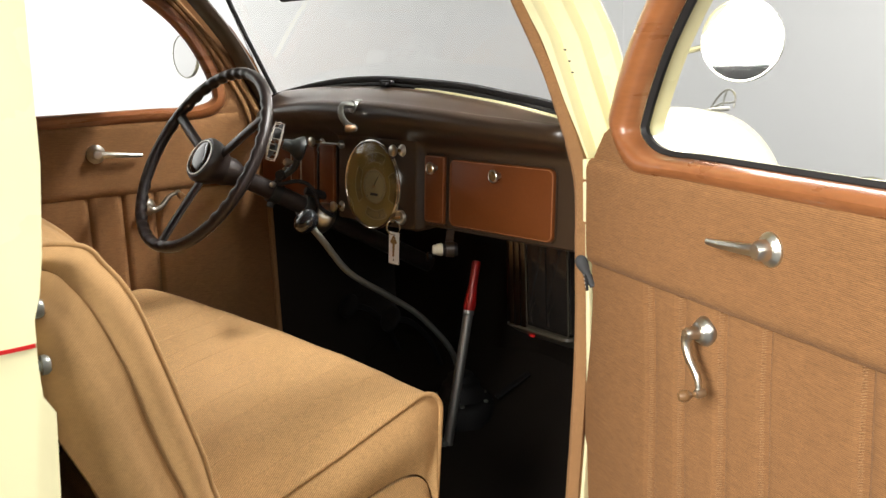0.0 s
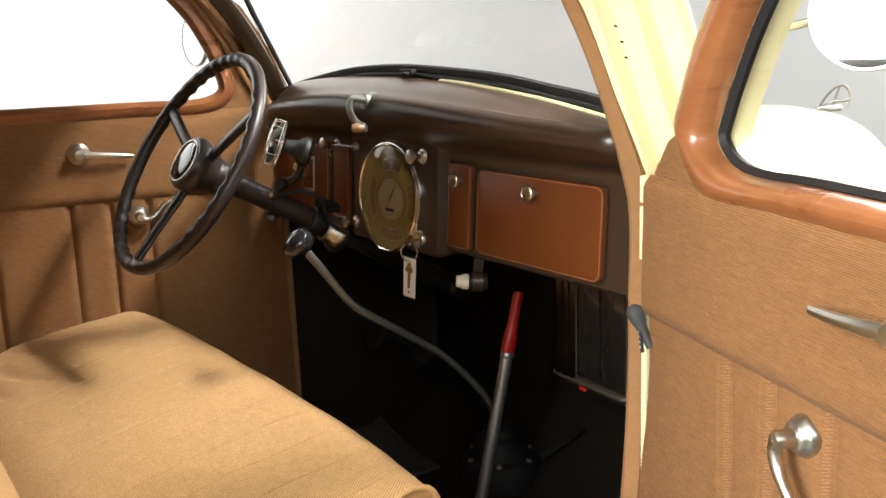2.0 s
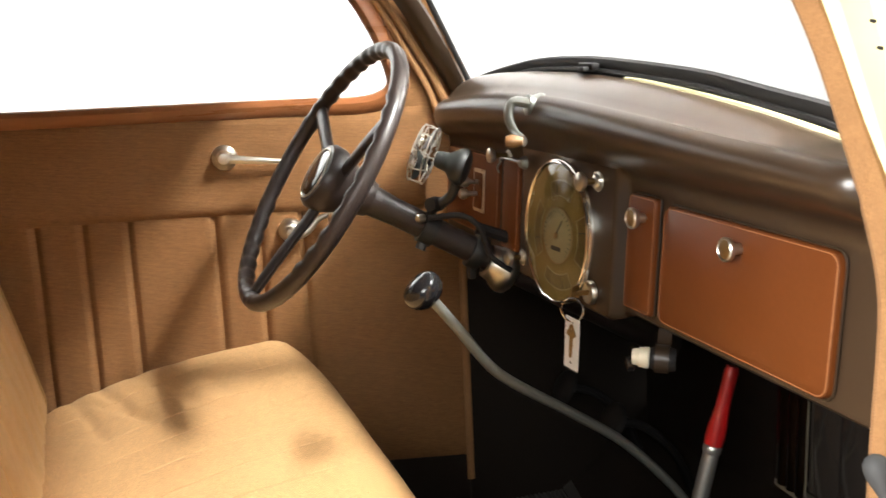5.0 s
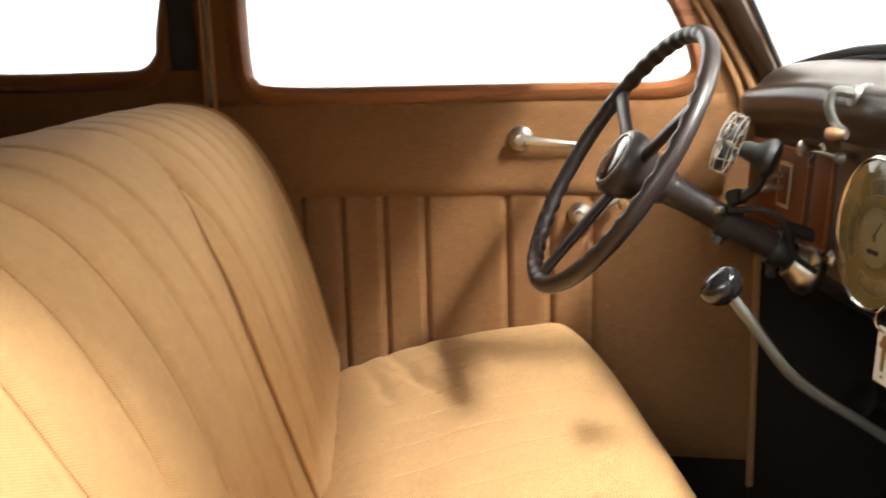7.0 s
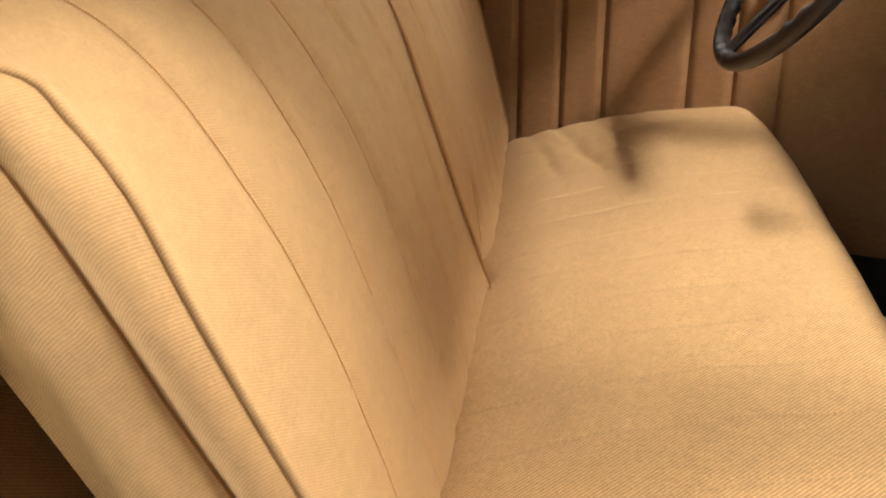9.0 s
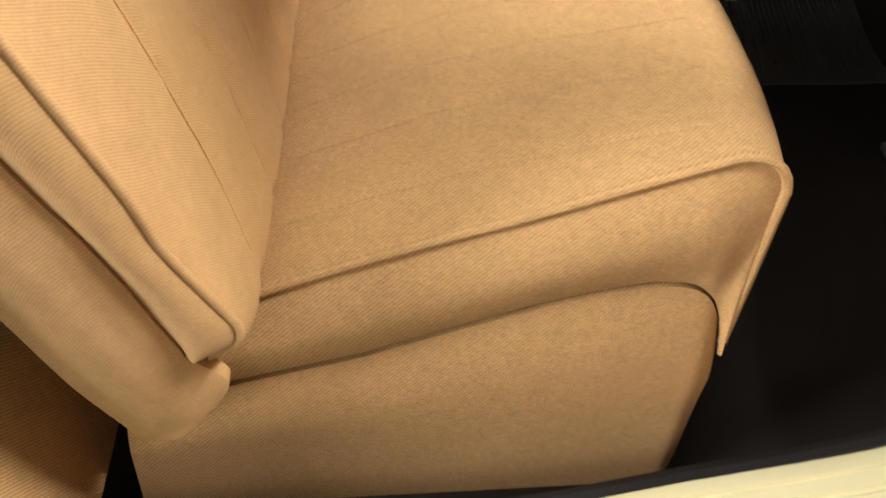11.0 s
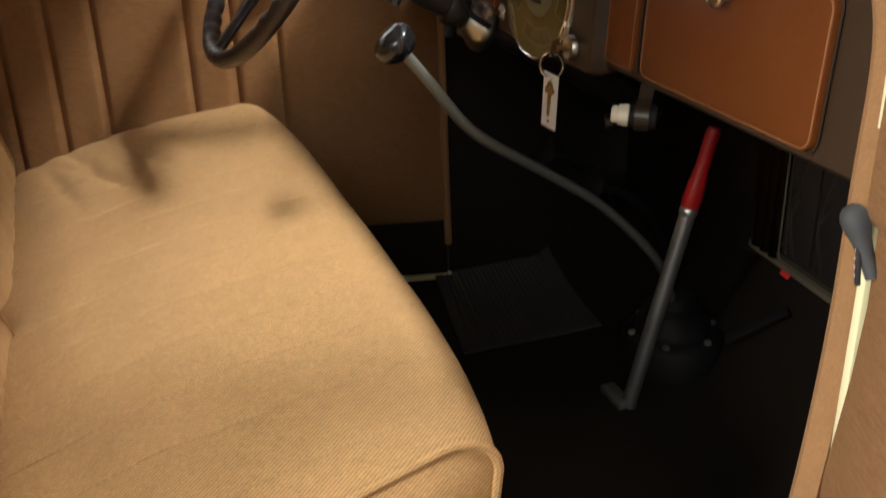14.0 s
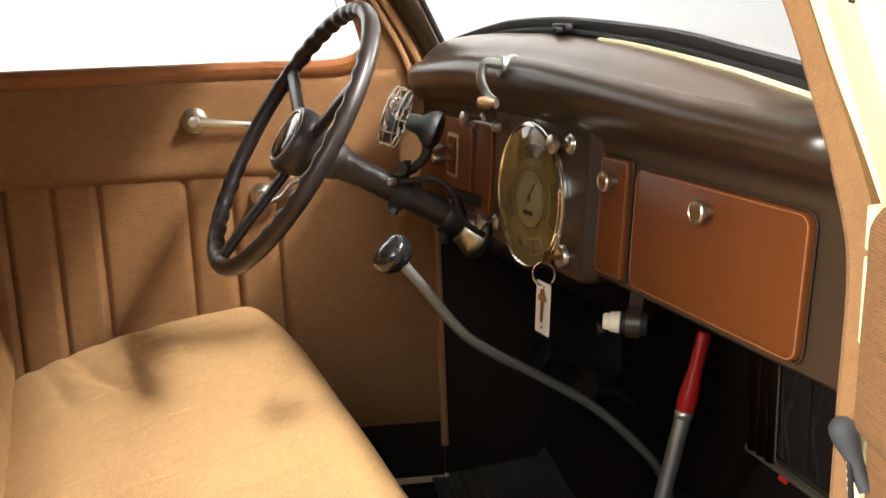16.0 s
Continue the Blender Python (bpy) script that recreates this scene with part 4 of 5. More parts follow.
            for du, dz in ((-0.0095, 0.0), (-0.0070, 0.0009), (-0.0045, 0.0018)):
                g = 0.004 - 0.013 * math.exp(-(du / 0.009) ** 2) + 0.004 * noise.noise(((s + du) * 9, z * 5, 3.0)) + 0.0010 * noise.noise(((s + du) * 26, z * 16, 7.0))
                q.append(side(g + (0.0007 if du == -0.0070 else -0.0003))(s + du, z + dz)[0])
            tube(q, 0.0007, 4, bm=bm)
        part("stitched_seam", bm, M_STITCH, t, "pale slanted stitching")
    return t


passenger_door()


def door_buffer():
    t = thing("door_check_buffer", "grey rubber door buffer with worn lettering on the hinge post", "door buffer")
    a, d = V(0.637, -0.042, 0.537), V(0.026, 0.006, -0.048)
    path = [a + d * k for k in (-0.05, -0.02, 0.05, 0.14, 0.24, 0.34, 0.46, 0.60, 0.8, 1.0)]
    part("buffer", tube(path, 0.0108, 18, scales=[0.15, 0.55, 0.88, 1.0, 0.98, 0.88, 0.70, 0.60, 0.56, 0.52]), M_RUBBERGREY, t)
    n = V(-0.62, -0.78, -0.08).normalized()
    pm = Matrix.Translation(a + d * 0.72 + n * 0.006) @ frame_at(V(0, 0, 0), n, d)
    part("plate", box(0, 0, 0, 0.011, 0.040, 0.004, 0.001, pm), M_BLACK, t, "black moulded plate")
    for i, w in enumerate((0.0055, 0.007, 0.006, 0.0075, 0.006)):
        part("worn_lettering", box(0.0, 0.013 - 0.0065 * i, 0.0022, w, 0.0022, 0.0008, 0.0, pm), M_ALU, t, "worn pale lettering")


door_buffer()


# ---- dashboard ----
DASH_Y = 0.0085
LEAN = Matrix.Rotation(radians(-3.9), 4, "X")


def dashboard():
    t = thing("dashboard", "dark brown painted steel dashboard with russet panels", "dashboard")
    L, R = -0.445, 0.622

    def face(x, k):
        # profile from the lower edge, up the flat face, over the roll to the glass
        prof = [(0.026, 0.518), (-0.002, 0.517), (-0.007, 0.522), (-0.0045, 0.56), (-0.0005, 0.62), (0.003, 0.672), (0.001, 0.690), (0.002, 0.703), (-0.016, 0.714), (-0.032, 0.727), (-0.044, 0.743), (-0.049, 0.758), (-0.047, 0.771), (-0.041, 0.780), (-0.034, 0.7845), (-0.030, 0.7830), (-0.026, 0.7850), (-0.018, 0.7915), (-0.006, 0.799), (0.008, 0.805), (0.022, 0.8085), (0.036, 0.8085), (0.06, 0.80)]
        y, z = prof[k]
        crest = float(np.interp(x, (-0.50, -0.40, -0.33, -0.28, -0.20, -0.12, 0.0, 0.10, 0.20, 0.30, 0.40, 0.48, 0.58), (0.740, 0.755, 0.764, 0.770, 0.778, 0.783, 0.785, 0.783, 0.778, 0.772, 0.765, 0.761, 0.755)))
        bead = float(np.interp(x, (-0.50, -0.36, -0.24, -0.14, 0.0, 0.07, 0.20, 0.30, 0.40, 0.50, 0.58), (0.780, 0.795, 0.804, 0.808, 0.8095, 0.808, 0.801, 0.792, 0.781, 0.766, 0.752)))
        if z > 0.692:
            w = min(1.0, (z - 0.692) / 0.093)
            z += (crest - 0.785) * w + max(0.0, (z - 0.785) / 0.0235) * ((bead - 0.8085) - (crest - 0.785))
        e = min(1.0, max(0.0, (-0.335 - x) / 0.125))
        rnd = 1 - math.sqrt(1 - e * e)
        top = min(1.0, max(0.0, (z - 0.69) / 0.05))
        rise = lambda a: a * a * (3 - 2 * a)
        mid = rise(min(1.0, max(0.0, (x + 0.118) / 0.016))) * rise(min(1.0, max(0.0, (0.180 - x) / 0.016)))
        y = y + 0.010 * (k < 7) - 0.016 * mid * (0, 1, 1, 1, 1, 1, 0.8, 0.35)[min(k, 7)] * (k < 8) + (0.055 - y) * rnd * top * 0.9
        z -= 0.035 * rnd * top
        y += 0.05 * max(0, (x - 0.590) / 0.03) ** 2 * top
        lowlift = 0.012 * min(1, max(0, (x - 0.16) / 0.03)) * (1 if k < 3 else 0)
        if x < -0.11:
            lowlift = 0.012 * min(1, (-0.11 - x) / 0.03) * (1 if k < 3 else 0)
        return Vector((x, y, z + lowlift)), Vector((0, -1, 0.3))
    part("facia", sheet(face, sorted({*spread(L, R, 60), *spread(-0.46, -0.42, 8), *spread(-0.120, -0.100, 8), *spread(0.162, 0.182, 8)}), list(range(23)), 0.004), M_DASH, t)
    face_m = LEAN @ Matrix(((1, 0, 0, 0), (0, 0, -1, 0), (0, 1, 0, 0), (0, 0, 0, 1)))

    def panel(name, x0, x1, z0, z1, r, knob, label):
        m = Matrix.Translation(((x0 + x1) / 2, DASH_Y - 0.001, (z0 + z1) / 2)) @ face_m
        p = part(name, plate(rounded(x1 - x0, z1 - z0, r), m, 0.008, 0.0035), M_PANEL, t, label)
        rim = [m @ V(a, b, 0.0015) for a, b in rounded(x1 - x0 + 0.003, z1 - z0 + 0.003, r)]
        part("panel_edge", tube(rim, 0.0012, 6, closed=True), M_DASH, p, "dark shut line")
        worn = [m @ V(a, b, 0.0076) for a, b in rounded(x1 - x0 - 0.0050, z1 - z0 - 0.0050, r - 0.002)]
        part("worn_edge", tube(worn, 0.00075, 6, closed=True), M_WORN, p, "lighter worn edge")
        if knob:
            km = Matrix.Translation((knob[0], DASH_Y - 0.008 + 0.068 * (knob[1] - 0.606), knob[1])) @ face_m
            part("knob", lathe([(0.0055, 0.0), (0.0055, 0.008), (0.0045, 0.010), (0.009, 0.011), (0.0118, 0.014), (0.0122, 0.018), (0.0105, 0.0195), (0.0095, 0.0185)], km, 24), M_CHROME, p, "chrome pull knob")
            part("knob_face", lathe([(0.0096, 0.0180), (0.006, 0.0192), (0.0, 0.0196)], km, 20), M_BRASS, p, "aged brass knob face")
        return p
    panel("glove_box_lid", 0.262, 0.540, 0.540, 0.672, 0.014, (0.402, 0.650), "russet painted glove box lid")
    panel("ashtray_lid", 0.186, 0.246, 0.540, 0.676, 0.006, (0.222, 0.652), "russet painted narrow lid")
    panel("narrow_panel", -0.193, -0.134, 0.542, 0.678, 0.004, None, "russet painted narrow panel")
    panel("left_panel", -0.445, -0.212, 0.546, 0.676, 0.008, None, "russet painted left panel")
    return t


dashboard()
FACE = Matrix(((1, 0, 0, 0), (0, 0, -1, 0), (0, 1, 0, 0), (0, 0, 0, 1)))


def gauge():
    t = thing("instrument_cluster", "oval ochre instrument cluster behind glass in a chrome rim", "gauge")
    c = V(0.027, -0.0105, 0.603)
    m = Matrix.Translation(c) @ LEAN @ FACE
    a, b = 0.0925, 0.0925
    ring = [m @ V(a * math.cos(q), b * math.sin(q), 0.012) for q in spread(0, 2 * math.pi, 64)[:-1]]
    part("rim", sweep(bmesh.new(), ring, [(-0.003, -0.014), (0.0045, -0.014), (0.0045, -0.010), (0.0036, -0.0075), (0.0020, -0.0070), (0.0015, -0.0045), (0.0, -0.0035), (-0.0015, -0.0045), (-0.003, -0.007)], True, up=(0, -1, 0)), M_BRIGHT, t, "bright chrome rim")
    part("dial", lathe([(0.0, -0.0025), (1.0, -0.0025), (1.0, -0.0035)], m, 48, sx=a - 0.002, sy=b - 0.002), M_DIAL, t)
    return t, m, a, b


GAUGE, GAUGE_M, GA, GB = gauge()


# ---- steering wheel ----
AX = V(-0.02, 0.86, -0.56).normalized()
COL = V(0.17, 0.86, -0.50).normalized()
HUB = V(-0.232, -0.264, 0.665)


def steering():
    t = thing("steering_wheel", "dark three-spoke steering wheel with finger grips on its column", "steering wheel")
    m = frame_at(HUB, -AX)
    R = 0.2085
    # rim with finger notches on its inner side
    bm = bmesh.new()
    n, k = 220, 12
    rings = []
    for i in range(n):
        a = 2 * math.pi * i / n
        s = abs((((math.degrees(a) + 360) % 120) - 60) / 60)
        wav = 0.0015 * math.sin(a * 84 / 2) if s > 0.28 else 0.0
        ring = []
        for j in range(k):
            b = 2 * math.pi * j / k
            r = 0.0125 - (wav + 0.0006 if math.cos(b) < 0.2 else 0)
            ring.append(bm.verts.new(m @ V((R + r * math.cos(b)) * math.cos(a), (R + r * math.cos(b)) * math.sin(a), 0.012 + r * 1.05 * math.sin(b))))
        rings.append(ring)
    for i in range(n):
        for j in range(k):
            p, q = rings[i], rings[(i + 1) % n]
            bm.faces.new((p[j], p[(j + 1) % k], q[(j + 1) % k], q[j]))
    part("rim", bm, M_WHEEL, t, angle=60)
    for deg in (32, 152, 268):
        a = radians(deg)
        d = V(math.cos(a), math.sin(a), 0)
        pts = [m @ (d * 0.02 + V(0, 0, -0.012)), m @ (d * 0.06 + V(0, 0, -0.008)), m @ (d * 0.13 + V(0, 0, 0.002)), m @ (d * (R - 0.004) + V(0, 0, 0.011))]
        part("spoke", sweep(bmesh.new(), smooth_path(pts, 6), circle(0.0125, 10, 0.0075), up=-AX), M_WHEEL, t)
    part("hub", lathe([(0.030, -0.06), (0.034, -0.045), (0.046, -0.022), (0.051, -0.006), (0.051, 0.008), (0.046, 0.015), (0.042, 0.016), (0.0, 0.016)], m, 36), M_WHEEL, t)
    ring = [m @ V(0.040 * math.cos(q), 0.040 * math.sin(q), 0.017) for q in spread(0, 2 * math.pi, 40)[:-1]]
    part("horn_ring", tube(ring, 0.0014, 6, closed=True), M_CHROME, t, "bright trim ring")
    part("horn_button", lathe([(0.0, 0.020), (0.02, 0.0195), (0.034, 0.018), (0.038, 0.015)], m, 32), M_BAKELITE, t, "black horn button")
    part("column", lathe([(0.0, 0.03), (0.026, 0.03), (0.0215, 0.10), (0.0205, 0.11), (0.0205, 0.62), (0.0, 0.62)], frame_at(HUB, COL), 24), M_WHEEL, t)
    part("column_boss", lathe([(0.030, 0.035), (0.031, 0.06), (0.026, 0.075), (0.0, 0.075)], frame_at(HUB, COL), 24), M_WHEEL, t)
    c = HUB + COL * 0.295
    part("column_bracket", lathe([(0.021, -0.022), (0.026, -0.020), (0.028, -0.008), (0.034, 0.000), (0.038, 0.010), (0.036, 0.020), (0.030, 0.025), (0.021, 0.027)], frame_at(c + V(0.004, -0.002, -0.004), COL), 32), M_CHROME, t, "worn chrome column bracket")
    part("column_clamp", lathe([(0.0205, -0.010), (0.0265, -0.010), (0.0275, -0.006), (0.0275, 0.006), (0.0265, 0.010), (0.0205, 0.010)], frame_at(HUB + COL * 0.255, COL), 24), M_OLIVE, t)
    part("clamp_lug", box(0, 0, 0, 0.014, 0.012, 0.022, 0.003, Matrix.Translation(HUB + COL * 0.255 + V(-0.008, -0.006, -0.032))), M_OLIVE, t)
    part("wiring", tube(smooth_path([HUB + COL * 0.23 + V(0.010, 0.02, 0.026), HUB + COL * 0.28 + V(0.014, 0.03, 0.030), HUB + COL * 0.33 + V(0.02, 0.05, 0.016), HUB + COL * 0.36 + V(0.05, 0.10, -0.02)], 5), 0.009, 8), M_BLACK, t, "black taped wiring")
    return t


steering()


def gear_lever():
    t = thing("gear_lever", "cranked grey steel gear lever with black knob", "gear lever")
    pts = [V(0.083, -0.215, 0.556), V(0.080, -0.180, 0.512), V(0.078, -0.135, 0.452), V(0.075, -0.095, 0.418), V(0.070, -0.02, 0.368), V(0.065, 0.06, 0.311), V(0.059, 0.13, 0.243), V(0.050, 0.176, 0.187), V(0.034, 0.208, 0.125), V(0.022, 0.224, 0.06)]
    part("rod", tube(smooth_path(pts, 6), 0.0068, 12), M_STEEL, t)
    d = (pts[0] - pts[1]).normalized()
    part("knob", lathe([(0.0, -0.008), (0.009, -0.008), (0.017, -0.005), (0.0235, 0.002), (0.0262, 0.010), (0.0255, 0.018), (0.021, 0.0245), (0.012, 0.028), (0.0, 0.029)], frame_at(pts[0] - d * 0.004, d + V(-0.10, -0.10, 0.0)), 28), M_BAKELITE, t, "glossy black knob")
    part("boot", lathe([(0.078, -0.05), (0.078, -0.004), (0.072, 0.004), (0.058, 0.008), (0.056, 0.022), (0.048, 0.030), (0.046, 0.044), (0.034, 0.052), (0.031, 0.066), (0.012, 0.078), (0.0, 0.078)], Matrix.Translation((0.016, 0.228, 0.048)), 32), M_BLACK, t, "black rubber boot")
    for k in range(6):
        a = radians(60 * k + 20)
        part("boot_screw", lathe([(0.0, 0.006), (0.005, 0.005), (0.006, 0.0)], Matrix.Translation((0.016 + 0.066 * math.cos(a), 0.228 + 0.066 * math.sin(a), 0.053)), 12), M_STEEL, t, "steel screw")


gear_lever()


def hand_brake():
    t = thing("hand_brake_lever", "steel hand brake lever with red grip", "hand brake")
    a, b, c = V(0.109, 0.10, 0.0), V(0.111, 0.178, 0.306), V(0.150, 0.186, 0.45)
    d = (b - a).normalized()
    part("lever", tube([a, a + d * 0.1, b], 0.0112, 16), M_ALU, t)
    part("collar", lathe([(0.0112, 0.0), (0.0128, 0.002), (0.0128, 0.010), (0.0112, 0.012)], frame_at(b - d * 0.016, d), 20), M_ALU, t)
    m = frame_at(b - d * 0.004, d)
    part("grip", lathe([(0.0, 0.0), (0.0125, 0.0), (0.0138, 0.012), (0.0128, 0.03), (0.0098, 0.055), (0.0095, 0.09), (0.0102, 0.105), (0.008, 0.112), (0.0, 0.113)], m, 20), M_RED, t, "red grip")
    part("foot", box(0.088, 0.092, 0.006, 0.06, 0.024, 0.012, 0.004), M_STEEL, t)


hand_brake()


# ---- windscreen, mirrors and other fittings ----
def windscreen():
    t = thing("windscreen", "windscreen in a black frame, pushed slightly open", "windscreen")
    base = [(-0.462, 0.768), (-0.384, 0.784), (-0.28, 0.800), (-0.20, 0.810), (-0.14, 0.816), (-0.05, 0.820), (0.05, 0.820), (0.20, 0.813), (0.30, 0.806), (0.40, 0.793), (0.48, 0.783), (0.55, 0.771)]

    def at(x, z, k):
        return V(x, 0.040 - 0.44 * k, z + k)
    low = [at(x, z, 0) for x, z in base]
    path = smooth_path(low, 6)
    sec = [(-0.008, -0.009), (0.008, -0.009), (0.008, 0.004), (0.003, 0.010), (-0.004, 0.010), (-0.008, 0.004)]
    part("lower_frame", sweep(bmesh.new(), path, sec, up=(0, -0.45, 0.9)), M_BLACK, t, "black lower frame")
    part("lower_seal", tube([p + V(0, -0.008, -0.008) for p in path], 0.0045, 8), M_BLACK, t, "black rubber seal")
    part("side_frame", tube([at(-0.425, 0.785, 0), at(-0.432, 0.775, 0.15), at(-0.440, 0.775, 0.36)], 0.0065, 8), M_BLACK, t)
    part("side_frame", tube([at(0.535, 0.770, 0), at(0.535, 0.770, 0.15), at(0.53, 0.770, 0.36)], 0.0065, 8), M_BLACK, t)
    part("top_frame", tube([at(-0.455, 0.770, 0.36), at(0.03, 0.80, 0.36), at(0.53, 0.770, 0.36)], 0.0065, 8), M_BLACK, t)
    part("sill_bead", tube(smooth_path([V(x, 0.026, z) for x, z in ((0.14, 0.803), (0.20, 0.800), (0.30, 0.791), (0.40, 0.780), (0.50, 0.765), (0.575, 0.752))], 5), 0.0045, 8), M_CREAM, t, "cream painted bead")
    part("header", sweep(bmesh.new(), [V(-0.52, -0.115, 1.105), V(0.03, -0.115, 1.108), V(0.62, -0.115, 1.105)], [(-0.012, -0.020), (0.02, -0.020), (0.16, 0.06), (0.16, 0.12), (-0.012, 0.09)], up=(0, 0, 1)), M_DASH, t, "dark brown header")
    c = V(0.047, 0.024, 0.818)
    part("catch", box(0, 0, 0, 0.040, 0.012, 0.009, 0.003, Matrix.Translation(c)), M_BLACK, t, "black catch")
    part("catch_tongue", box(0, 0, 0, 0.016, 0.018, 0.006, 0.002, Matrix.Translation(c + V(0.006, -0.006, -0.003))), M_BLACK, t)

    def pane(u, k):
        x = -0.45 + 0.97 * u
        z = 0.822 - 0.20 * (x - 0.045) ** 2
        return at(x, z + (0.775 - z) * k / 0.36 * 0.3, k), V(0, -0.9, -0.45)
    g = part("pane", sheet(pane, spread(0, 1, 16), (0, 0.18, 0.35), 0.004), M_GLASS, t, "clear glass")
    g.visible_shadow = False


windscreen()


def windscreen_crank():
    t = thing("windscreen_crank", "grey cranked windscreen handle with an amber knob on the dashboard", "crank handle")
    p = V(0.020, -0.034, 0.770)
    part("boss", lathe([(0.016, -0.012), (0.017, 0.0), (0.013, 0.008), (0.0135, 0.016), (0.0, 0.018)], frame_at(p, (-0.05, -1, 0.15)), 20), M_STEEL, t)
    k = V(0.052, -0.078, 0.731)
    arm = smooth_path([p + V(0.002, -0.010, 0.004), p + V(-0.012, -0.030, 0.006), p + V(-0.010, -0.038, -0.012), p + V(0.006, -0.036, -0.032), k + V(0.010, 0.004, 0.0)], 6)
    n = len(arm)
    part("arm", sweep(bmesh.new(), arm, circle(0.011, 10, 0.007), scales=[1.0 - 0.35 * i / (n - 1) for i in range(n)]), M_STEEL, t)
    part("knob", lathe([(0.0, 0.0), (0.005, 0.0), (0.0058, 0.004), (0.0078, 0.009), (0.0082, 0.015), (0.0066, 0.021), (0.0, 0.0225)], frame_at(k + V(0.012, 0.002, 0), (-0.45, -0.9, 0.02)), 18), M_KNOB, t, "amber knob")


windscreen_crank()


def pull_knob(name, x, z, out, r, label, stem=0.004, raised=0.0):
    t = thing(name, label, "control knob", "control knobs on the dashboard")
    m = Matrix.Translation((x, DASH_Y + 0.068 * (z - 0.606) - raised, z)) @ LEAN @ FACE
    part("bezel", lathe([(0.0, 0.006), (0.006, 0.006), (0.0085, 0.0045), (0.0095, 0.0025), (0.0120, 0.0020), (0.0130, 0.0)], m, 24), M_CHROME, t)
    part("stem", lathe([(stem, 0.0), (stem, out)], m, 12), M_BRASS, t)
    part("head", lathe([(0.0, out - 0.004), (r * 0.7, out - 0.003), (r, out + 0.001), (r * 0.96, out + 0.005), (r * 0.7, out + 0.007), (0.0, out + 0.0075)], m, 22), M_CHROME, t, "chrome knob head")
    return t


pull_knob("choke_knob", 0.122, 0.682, 0.022, 0.0120, "chrome pull knob on a thin stem beside the dial", raised=0.016)
pull_knob("throttle_knob", -0.190, 0.682, 0.030, 0.0115, "chrome pull knob on a thin stem over the narrow panel")
pull_knob("light_knob", -0.094, 0.545, 0.022, 0.0115, "chrome pull knob low on the dashboard", raised=0.014)


def dash_link():
    t = thing("control_rod", "thin steel control rod across the dashboard", "rod")
    part("rod", tube(smooth_path([V(-0.178, -0.008, 0.676), V(-0.165, -0.012, 0.682), V(-0.13, -0.013, 0.684), V(-0.083, -0.014, 0.684)], 4), 0.0018, 8), M_STEEL, t)
    part("end_clip", lathe([(0.0, 0.010), (0.006, 0.009), (0.009, 0.004), (0.0095, 0.0)], Matrix.Translation((-0.082, -0.009, 0.684)) @ FACE, 18), M_STEEL, t)
    part("spring", tube(smooth_path([V(-0.172, -0.008, 0.678), V(-0.176, -0.014, 0.668), V(-0.170, -0.014, 0.660)], 5), 0.0014, 6), M_STEEL, t)


dash_link()


def switch_plate():
    t = thing("switch_plate", "chrome framed switch plate with two chrome knobs", "switch")
    m = Matrix.Translation((-0.290, DASH_Y - 0.0065, 0.616)) @ LEAN @ FACE
    part("plate", plate(rounded(0.046, 0.070, 0.003), m, 0.004, 0.001), M_CHROME, t)
    part("inset", plate(rounded(0.036, 0.058, 0.002), m @ Matrix.Translation((0, 0, 0.0035)), 0.0015, 0.0005), M_PANEL, t)
    for dx, dz in ((-0.006, -0.006), (-0.002, 0.014)):
        part("knob", lathe([(0.004, 0.0), (0.004, 0.016), (0.008, 0.018), (0.0095, 0.024), (0.007, 0.030), (0.0, 0.031)], m @ Matrix.Translation((dx, dz, 0.004)), 18), M_CHROME, t)


switch_plate()


